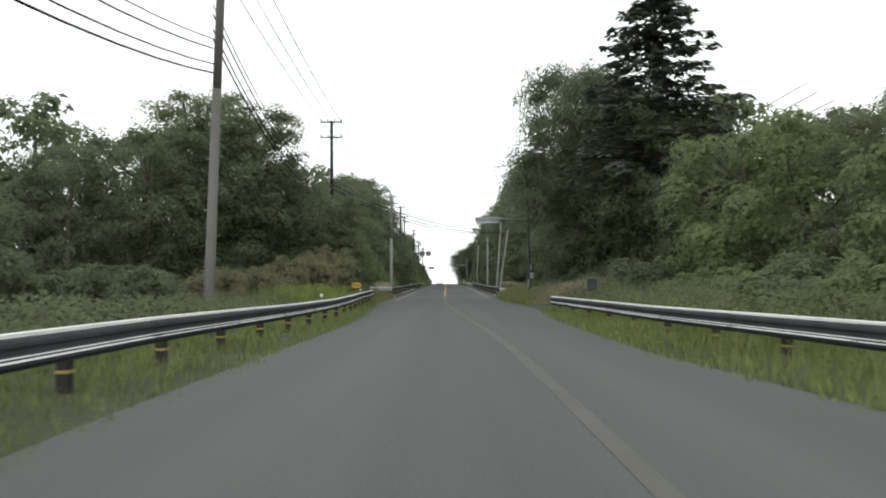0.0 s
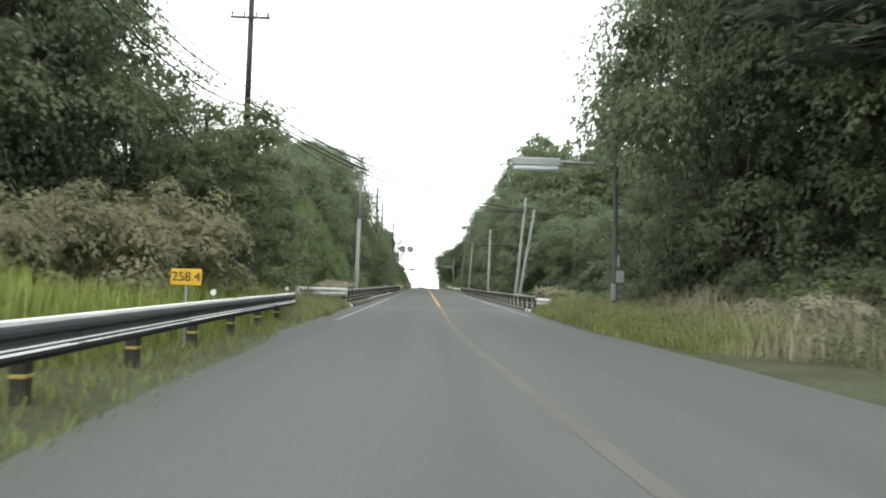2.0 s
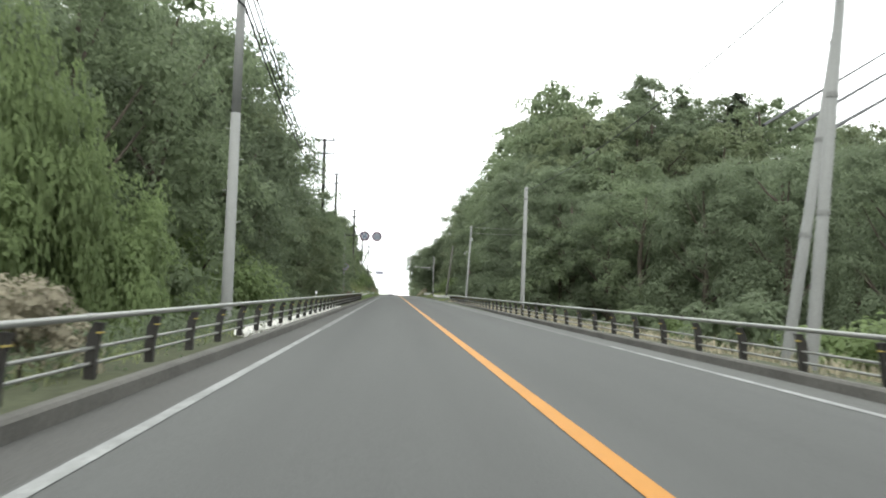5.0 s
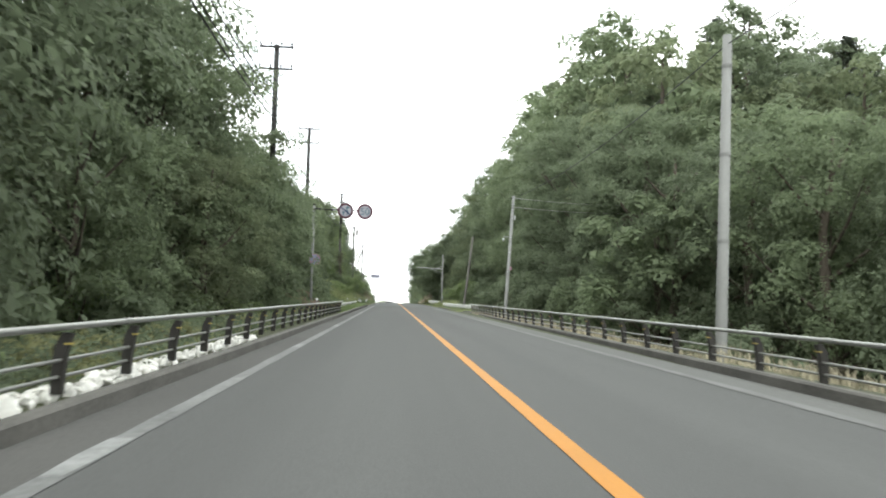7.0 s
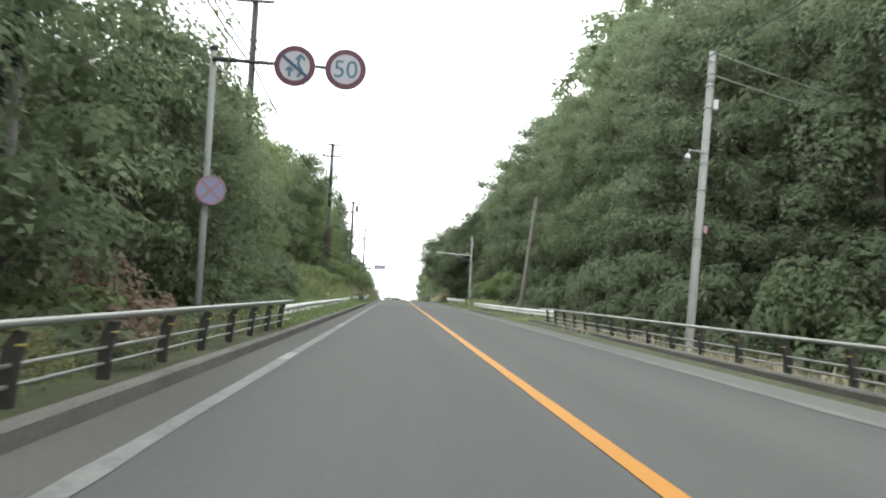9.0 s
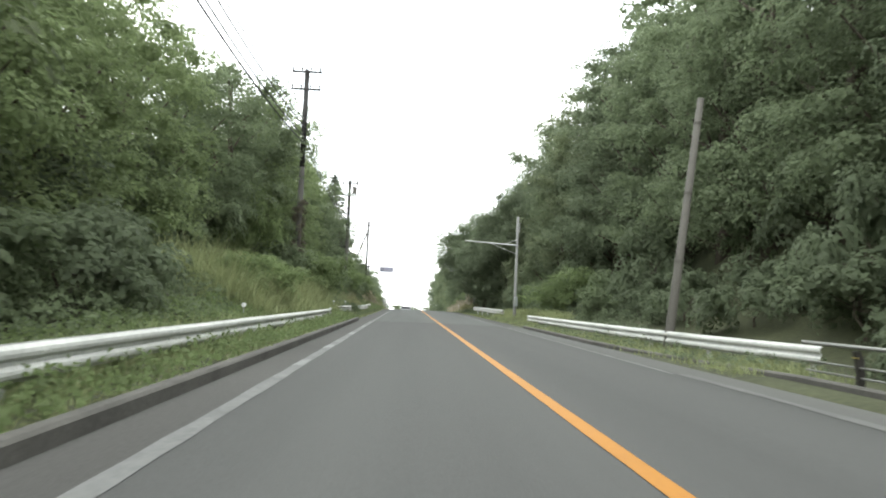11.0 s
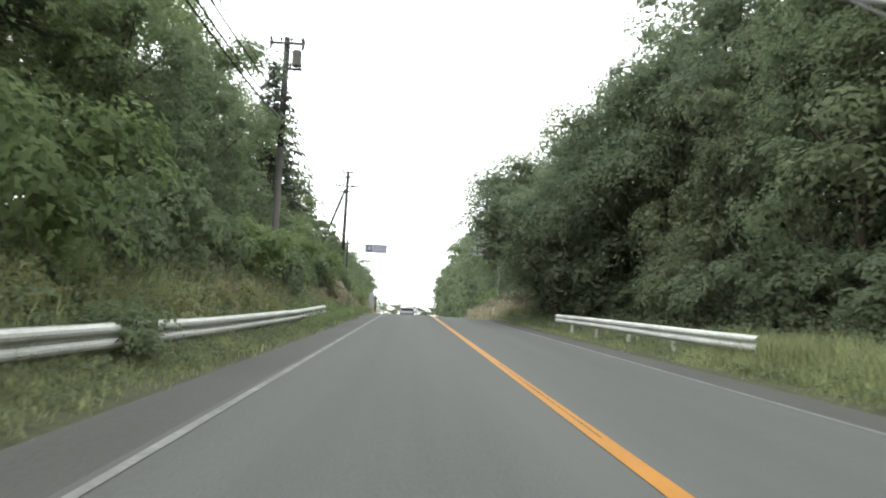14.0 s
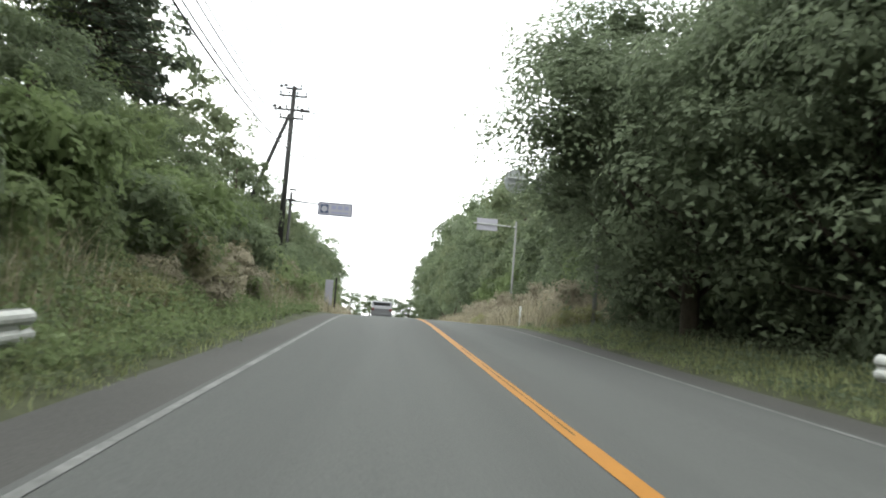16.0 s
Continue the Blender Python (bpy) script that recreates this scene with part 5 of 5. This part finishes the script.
tree("md", 11.4, 65.0, 15.6, 0.72)
tree("o1", -8.8, 63.5, 8.4, 1.1)
tree("g2", -9.6, 68.5, 7.4, 0.8)
tree("o1", -10.4, 60.5, 8.2, 1.0)
tree("g1", -9.8, 66.6, 8.2, 1.0)
tree("d1", -12.2, 58.0, 11.0, 1.0)
tree("g1", -11.2, 70.5, 6.4, 1.0)
for x, y, h in ((-8.0, 133.0, 7.8), (-8.1, 138.0, 8.8), (-8.2, 142.5, 9.4), (-9.0, 155.5, 10.2), (-9.2, 160.5, 10.6), (-9.2, 165.0, 10.0)):
    tree(TR.choice(["g1", "o1", "g2"]), x, y, h, 0.9)
put(CONIFER, 12.1, 51, 1.3, 1.0, 20)
put(CONIFER, -10.2, 249, 0.55, 0.7, 70, 0.5)
put(CONIFER, -11.8, 217, 0.7, 0.66, 130, 0.5)

for k in range(9):
    tree("fd" if k % 2 else "fg", -21.5 - 2.5 * (k % 3), 30 + 5.0 * k, 6.6 if k < 3 else 8.0, 1.1)
for k in range(9):
    tree("fd" if k % 3 else "fg", -20 + 5.0 * k, 426 + 5 * (k % 3), 8.2 if k < 6 else 7.0, 1.1)

# bushes along both verges
BR = random.Random(33)


def bush(kind, x, y, s, tall=1.0):
    put(BUSHES[kind], x, y, s * BR.uniform(0.85, 1.15), s * tall * BR.uniform(0.85, 1.15), BR.uniform(0, 360), 0.1)


for y, x in ((36, -8.5), (40, -8.0), (44, -8.2), (48, -7.9), (55, -8.4), (59, -8.8)):
    bush("sumac", x - 0.4 + BR.uniform(-0.4, 0.4), y, 0.75 if y < 48 else 1.0)
for x, y, s in ((-6.9, 54.0, 1.15), (-7.6, 50.5, 1.15)):
    bush("sumac", x, y, s, 1.25)
for k in range(11):
    bush("green", -9.5 - 3 * BR.random(), 24 + 3.2 * k, 1.0)
for k in range(12):
    bush(BR.choice(["vine", "vine", "green"]), -9.2 - 3 * BR.random(), 78 + 6.0 * k, 1.25, 1.1)
for x, y, wide, tall in ((-8.9, 92.3, 0.52, 3.1), (-9.9, 91.2, 0.55, 2.2), (-7.8, 93.4, 0.46, 2.2), (-11.6, 90.0, 0.75, 0.95), (-9.9, 199.5, 0.6, 2.0), (-10.2, 111.5, 0.95, 1.25), (-10.6, 105.5, 0.9, 1.1)):
    bush("mound", x, y, wide, tall)
for k in range(19):
    bush(BR.choice(["green", "vine", "dark"]), -7.6 - 1.2 * BR.random(), 124 + 2.9 * k, 0.95)
bush("rust", -6.7, 146.0, 1.05, 1.2)
bush("rust", -7.0, 147.6, 0.85, 1.2)
for k in range(14):
    bush(BR.choice(["vine", "green", "green"]), -7.0 - 1.4 * BR.random(), 200 + 4.0 * k, 1.05, 1.15)
for k in range(13):
    bush(BR.choice(["green", "vine", "sumac", "green"]), -6.5 - 0.9 * BR.random(), 244 + 2.6 * k, 0.85 - 0.012 * k, 1.0)
for k in range(10):
    bush(BR.choice(["bright", "green", "bright"]), 8.6 + 1.6 * BR.random(), 15 + 3.1 * k, 1.0)
for x, y in ((7.4, 50.5), (8.2, 53.5), (7.2, 56.0), (7.9, 59.5), (8.6, 47.0)):
    bush("bright" if y < 54 else "weed", x, y, 0.75, 1.1)
for k in range(7):
    bush(BR.choice(["dark", "green"]), 8.4 + 1.5 * BR.random(), 50 + 3.2 * k, 1.0)
for k in range(10):
    bush(BR.choice(["green", "vine", "dark"]), 10 + 6 * BR.random(), 76 + 6 * k, 1.2)
for k in range(14):
    bush(BR.choice(["dark", "dark", "green", "dark"]), 9.2 + 1.4 * BR.random(), 152 + 5.4 * k, 1.05)
for k in range(14):
    bush(BR.choice(["dark", "green", "vine"]), 8.4 + 3 * BR.random(), 252 + 4.0 * k, 1.2, 1.2)
for k in range(16):
    bush(BR.choice(["dark", "dark", "green"]), 10.5 + 3 * BR.random(), 156 + 6 * k, 1.25, 1.5)
for k in range(9):
    bush("weed", 6.2 + 1.5 * BR.random(), 51 + 2.2 * k, 0.8)
for k in range(7):
    bush("weed", -6.2 - 1.3 * BR.random(), 58.5 + 1.6 * k, 0.8)
for k in range(8):
    bush("weed", -4.4 - 0.25 * BR.random(), 61.0 + 1.15 * k, 0.5, 0.95)
for k in range(5):
    bush("weed", 5.6 + 0.9 * BR.random(), 72 + 1.6 * k, 0.9, 1.3)
for k in range(16):
    bush("weed", -6.1 - 1.0 * BR.random(), 206 + 2.4 * k, 0.8)
for k in range(16):
    bush("dark", 11.5 + 4 * BR.random(), 222 + 3 * k, 1.15, 1.5)
for k in range(9):
    bush("dark", 7.9 + 1.8 * BR.random(), 239 + 2.1 * k, 0.95, 1.2)
for k in range(17):
    bush("weed", -5.6 - 0.7 * BR.random(), 114 + 2.5 * k, 0.8, 0.9)
for k in range(15):
    bush("straw" if k % 4 else "weed", 5.6 + 1.7 * BR.random(), 257 + 3.0 * k, 0.95)
for k in range(9):
    bush("straw" if k % 3 else "weed", -5.7 - 1.2 * BR.random(), 262 + 3.6 * k, 0.9)
for x, y in ((6.9, 44.2), (7.8, 46.5), (7.2, 49.0), (8.4, 51.5), (7.6, 54.0), (8.8, 48.0), (5.9, 76), (6.3, 81), (-5.4, 76), (-5.7, 80), (-5.6, 84)):
    bush("straw", x, y, 0.9, 1.1)
bush("mound", 8.3, 205.5, 0.8, 0.85)
for k in range(15):
    bush("straw", 6.3 + 1.9 * BR.random(), 261 + 2.6 * k, 1.15, 1.3)
for k in range(8):
    bush("straw" if k % 2 else "bright", -6.3 - 0.9 * BR.random(), 240 + 2.6 * k, 0.8, 1.0)
for k in range(9):
    bush(BR.choice(["vine", "weed", "vine"]), -6.4 - 2.2 * BR.random(), 184 + 2.2 * k, 0.7)
for k in range(9):
    bush(BR.choice(["green", "dark"]), -10.5 - 2.5 * BR.random(), 166 + 3.8 * k, 1.3, 1.2)
for k in range(12):
    bush(("straw", "green", "weed", "bright")[k % 4], -5.9 - 0.9 * BR.random(), 250 + 3.3 * k, 1.05, 1.35)
for x, y, h, kind in ((-9.6, 243.5, 6.8, "g2"), (-9.0, 247.5, 6.0, "y1"), (-9.4, 252.5, 6.6, "g2"), (-8.8, 257.5, 5.6, "y1"), (-10.6, 240.0, 7.5, "o1")):
    tree(kind, x, y, h - ground_height(x, y), 0.85)
for k in range(12):
    bush(("green", "bright", "vine", "bright")[k % 4], -6.9 - 0.9 * BR.random(), 234 + 2.2 * k, 0.95, 1.3)
for x, y in ((-5.9, 241.0), (-6.3, 242.6), (-5.6, 244.2), (-6.1, 246.0), (-5.7, 250.5)):
    bush("weed" if y < 242 else "straw", x, y, 0.7, 1.2)
bush("green", -5.15, 210.9, 0.42, 1.1)
bush("green", 7.6, 197, 0.9)
for k in range(14):
    bush("dark" if k % 3 else "green", 8.0 + 1.9 * BR.random(), 206 + 2.7 * k, 0.95)


# climbers on the pole beyond the bridge
cv = thing("climbing_vine", "withered brown vine climbing a utility pole", "vine", place=pose(-7.6, 202.0, 0))
vl = [(0.1 * math.cos(k * 2.1), 0.1 * math.sin(k * 2.1), 1.0 + 0.42 * k, 0.4 - 0.012 * k + 0.06 * math.sin(k * 1.3)) for k in range(13)]
o = new("foliage", crown_mesh("foliage", vl, 6000, 0.11, LEAVES["withered"], 0.9))
o.parent = cv


def blades(name, label, count, sampler, height, width, mat, category="grass", lean=0.35, plume=None):
    """Grass of bent tapering blades in tufts; sampler gives (x, y, height factor)."""
    tufts = count // 6
    xyz = np.array([sampler() for _ in range(tufts)])
    xyz = np.repeat(xyz, 6, axis=0)
    n = len(xyz)
    p = xyz[:, :2] + RNG.normal(size=(n, 2)) * 0.09
    z = np.array([ground_height(a, b) for a, b in p[::6]])
    z = np.repeat(z, 6) - 0.03
    h = xyz[:, 2] * RNG.uniform(*height, n)
    a = RNG.uniform(0, 2 * np.pi, n)
    dirs = np.c_[np.cos(a), np.sin(a)]
    bend = RNG.uniform(0.1, lean, n) * h
    w = width * RNG.uniform(0.7, 1.3, n)
    side = np.c_[-np.sin(a), np.cos(a)] * w[:, None] / 2
    base = np.c_[p, z]
    mid = np.c_[p + dirs * (bend * 0.35)[:, None], z + h * 0.6]
    tip = np.c_[p + dirs * bend[:, None], z + h * RNG.uniform(0.85, 1.0, n)]
    s3 = np.c_[side, np.zeros(n)]
    v = np.stack([base - s3, base + s3, mid + s3 * 0.8, mid - s3 * 0.8, tip], axis=1).reshape(-1, 3)
    i = np.arange(n) * 5
    quads = np.stack([i, i + 1, i + 2, i + 3], axis=1)
    tris = np.stack([i + 3, i + 2, i + 4], axis=1)
    ob = new(name, raw_mesh(name, v, quads, tris, mat))
    return tagged(ob, label, category, kind="stuff")


GR = random.Random(5)


def strip(y0, y1, lo, hi, side, patch=0.5):
    """Random places beside the road, tufted by noise."""
    def give():
        while True:
            y = GR.uniform(y0, y1)
            near = lo + (road_edge(y, side) - 4.25 if lo < 4.6 else 0.0)
            u = near + (hi - near) * GR.random()
            x = centre(y) + side * u
            f = 0.6 + 0.8 * (noise.noise(Vector((x * 0.6, y * 0.35, 3.1))) * 0.5 + 0.5)
            if GR.random() < patch + (f - 0.6):
                return x, y, f * (0.5 + 0.5 * smooth(near, near + 0.9, u))
    return give


def weeds(name, label, count, sampler, height, size, mat, category="weeds"):
    """Low leafy ground cover: small leaves at all heights up to a ragged top."""
    p = np.array([sampler() for _ in range(count // 8)])
    p = np.repeat(p, 8, axis=0)
    n = len(p)
    z0 = np.repeat([ground_height(a, b) for a, b in p[::8, :2]], 8)
    xy = p[:, :2] + RNG.normal(size=(n, 2)) * 0.12
    pos = np.c_[xy, z0 + p[:, 2] * height * RNG.random(n) ** 0.7]
    normal = unit(RNG.normal(size=(n, 3)) * 0.6 + np.array((0, 0, 0.8)))
    v, q = leaf_tris(pos, normal, size, 0.42)
    return tagged(new(name, raw_mesh(name, v, np.zeros((0, 4), int), q, mat)), label, category, kind="stuff")


blades("verge_grass", "yellow-green grass under the dark guardrail", 30000, strip(4, 61, 3.95, 6.6, -1), (0.08, 0.26), 0.011, GRASS, lean=0.9)
blades("verge_grass", "yellow-green grass under the far guardrail", 26000, strip(4, 40, 4.1, 6.8, 1), (0.12, 0.36), 0.011, GRASS, lean=0.9)
blades("tall_weeds", "tall pale green weeds at the bridge end", 6000, strip(57, 71, 4.2, 7.5, -1), (0.25, 0.65), 0.014, WEED, lean=0.8)
blades("tall_weeds", "tall weeds and goldenrod behind the guardrail", 7000, strip(30, 62, 5.8, 8.2, -1), (0.5, 1.0), 0.016, REED, lean=0.7)
blades("tall_weeds", "tall pale weeds beside the side track", 15000, strip(48, 71, 4.3, 8.2, 1), (0.3, 0.85), 0.014, WEED, lean=0.8)
blades("tall_weeds", "tall brownish weeds behind the far guardrail", 11000, strip(8, 50, 6.2, 9.4, 1), (0.5, 1.2), 0.016, WEED, lean=0.8)
blades("tall_weeds", "tall tan seed heads beside the side track", 3000, strip(43, 62, 6.0, 9.4, 1), (0.8, 1.6), 0.018, PAMPAS, lean=0.7)
blades("dry_grass", "dry straw-coloured grass behind the bridge rail", 10000, strip(72, 165, 4.7, 6.8, 1), (0.15, 0.45), 0.02, PAMPAS, lean=0.8)
blades("tall_weeds", "green weeds behind the bridge rail", 8000, strip(72, 160, 4.8, 8.0, -1), (0.2, 0.5), 0.014, REED, lean=0.8)
blades("verge_grass", "weedy grass between kerb and guardrail", 9000, strip(154, 201, 4.25, 5.4, -1), (0.1, 0.3), 0.018, REED, lean=0.9)
blades("long_grass", "long arching green grass on the bank", 13000, strip(181, 204, 5.4, 8.8, -1), (0.6, 1.6), 0.03, REED, lean=1.0)
blades("verge_grass", "ragged verge grass under the guardrail", 24000, strip(199.5, 246, 4.3, 6.2, -1), (0.12, 0.4), 0.014, REED, lean=0.9)
blades("long_grass", "tall seeding grass along the bank", 11000, strip(204, 262, 5.4, 8.0, -1), (0.5, 1.2), 0.018, REED, lean=0.9)
blades("plume_grass", "pale seeding plume grass along the bank", 2800, strip(219, 250, 5.4, 7.6, -1), (0.8, 1.6), 0.014, PAMPAS, lean=0.8)
blades("plume_grass", "pale plume grass and weeds near the crest", 10000, strip(250, 322, 4.7, 8.2, -1), (0.6, 1.7), 0.018, PAMPAS, lean=0.9)
blades("verge_grass", "low green grass under the white guardrail", 30000, strip(172, 262, 4.3, 6.6, 1), (0.12, 0.36), 0.016, REED, lean=0.9)
blades("plume_grass", "pale dry plume grass along the road edge", 15000, strip(256, 336, 4.6, 8.6, 1), (0.6, 1.6), 0.018, PAMPAS, lean=0.9)
blades("tall_weeds", "tall bright green stems behind the guardrail", 7000, strip(36, 57, 5.5, 7.4, -1), (0.7, 1.35), 0.024, BRIGHT_WEED, lean=0.35)
blades("tall_weeds", "knee-high grass round the pole foot", 12000, strip(198, 219.5, 4.7, 6.6, 1), (0.4, 0.85), 0.016, REED, lean=0.8)
blades("tall_weeds", "tall bright green stems round the distance marker", 4200, strip(43, 59, 4.75, 6.4, -1), (0.8, 1.3), 0.022, BRIGHT_WEED, lean=0.35)
blades("golden_weeds", "yellow goldenrod heads among the weeds", 900, strip(48, 58, 6.2, 7.8, -1), (0.9, 1.25), 0.035, GOLDEN, lean=0.5)
weeds("ground_cover", "leafy weeds along the kerb and guardrail", 26600, strip(154, 203, 4.3, 7.0, -1), 0.38, 0.085, LEAVES["vine"])
weeds("ground_cover", "leafy weeds along the bank", 26600, strip(200, 262, 5.4, 7.8, -1), 0.8, 0.085, LEAVES["green"])
# Shade under the overhanging trees is put into these weeds as darker leaves.
weeds("ground_cover", "leafy weeds below the far guardrail", 14000, strip(172, 262, 4.5, 7.4, 1), 0.34, 0.085, LEAVES["dark"])
blades("verge_grass", "fluffy yellow-green grass hiding the rail foot", 22000, strip(57, 71.5, 4.25, 6.4, -1), (0.25, 0.8), 0.012, WEED, lean=0.9)
weeds("ground_cover", "pale feathery weeds before the white rail", 16000, strip(58.5, 70, 4.5, 5.5, -1), 0.75, 0.05, LEAVES["weed"])
weeds("ground_cover", "pale feathery weeds along the road edge", 18000, strip(50, 70.5, 4.4, 6.2, 1), 0.7, 0.05, LEAVES["weed"])
blades("verge_grass", "green grass leaning over the guardrail", 9000, strip(160, 200, 4.9, 5.6, -1), (0.3, 0.8), 0.014, REED, lean=1.0)
blades("seed_grass", "pale seeding grass heads at the bridge end", 6000, strip(56, 71, 4.5, 7.0, -1), (0.5, 1.0), 0.01, PAMPAS, lean=0.6)
blades("seed_grass", "pale seeding grass heads beside the side track", 7000, strip(47, 71, 4.7, 8.0, 1), (0.5, 0.95), 0.01, PAMPAS, lean=0.6)
weeds("ground_cover", "leafy weeds at the bridge end", 9000, strip(58, 72, 5.6, 9.0, -1), 0.7, 0.07, LEAVES["vine"])
blades("verge_grass", "fluffy yellow-green grass beside the side track", 26000, strip(48.5, 71.5, 4.25, 7.5, 1), (0.25, 0.65), 0.012, GRASS, lean=0.8)
weeds("ground_cover", "leafy weeds beside the side track", 14000, strip(47, 72, 6.2, 9.5, 1), 0.8, 0.07, LEAVES["olive"])
weeds("ground_cover", "leafy weeds behind the dark guardrail", 22800, strip(6, 60, 5.4, 9.5, -1), 0.9, 0.085, LEAVES["olive"])
weeds("ground_cover", "leafy weeds behind the far dark guardrail", 22800, strip(6, 48, 5.8, 10, 1), 1.1, 0.085, LEAVES["olive"])
# The darker leaf colour carries the shade that lies behind the rail.
weeds("ground_cover", "leafy growth behind the bridge rail", 26000, strip(72, 156, 4.7, 8.0, -1), 0.6, 0.085, LEAVES["dark"])

weeds("ground_cover", "low weeds at the foot of the guardrail", 12000, strip(200, 246, 4.35, 5.3, -1), 0.28, 0.07, LEAVES["olive"])
weeds("ground_cover", "dark leafy undergrowth at the wood's edge", 26000, strip(190, 256, 6.8, 12.0, 1), 0.7, 0.11, LEAVES["dark"])
weeds("ground_cover", "bright leafy weeds beside the shoulder", 22000, strip(226, 264, 4.5, 6.8, -1), 0.6, 0.085, LEAVES["bright"])
weeds("ground_cover", "leafy green growth over the bank", 30000, strip(158, 206, 6.2, 11.5, -1), 0.6, 0.11, LEAVES["green"])
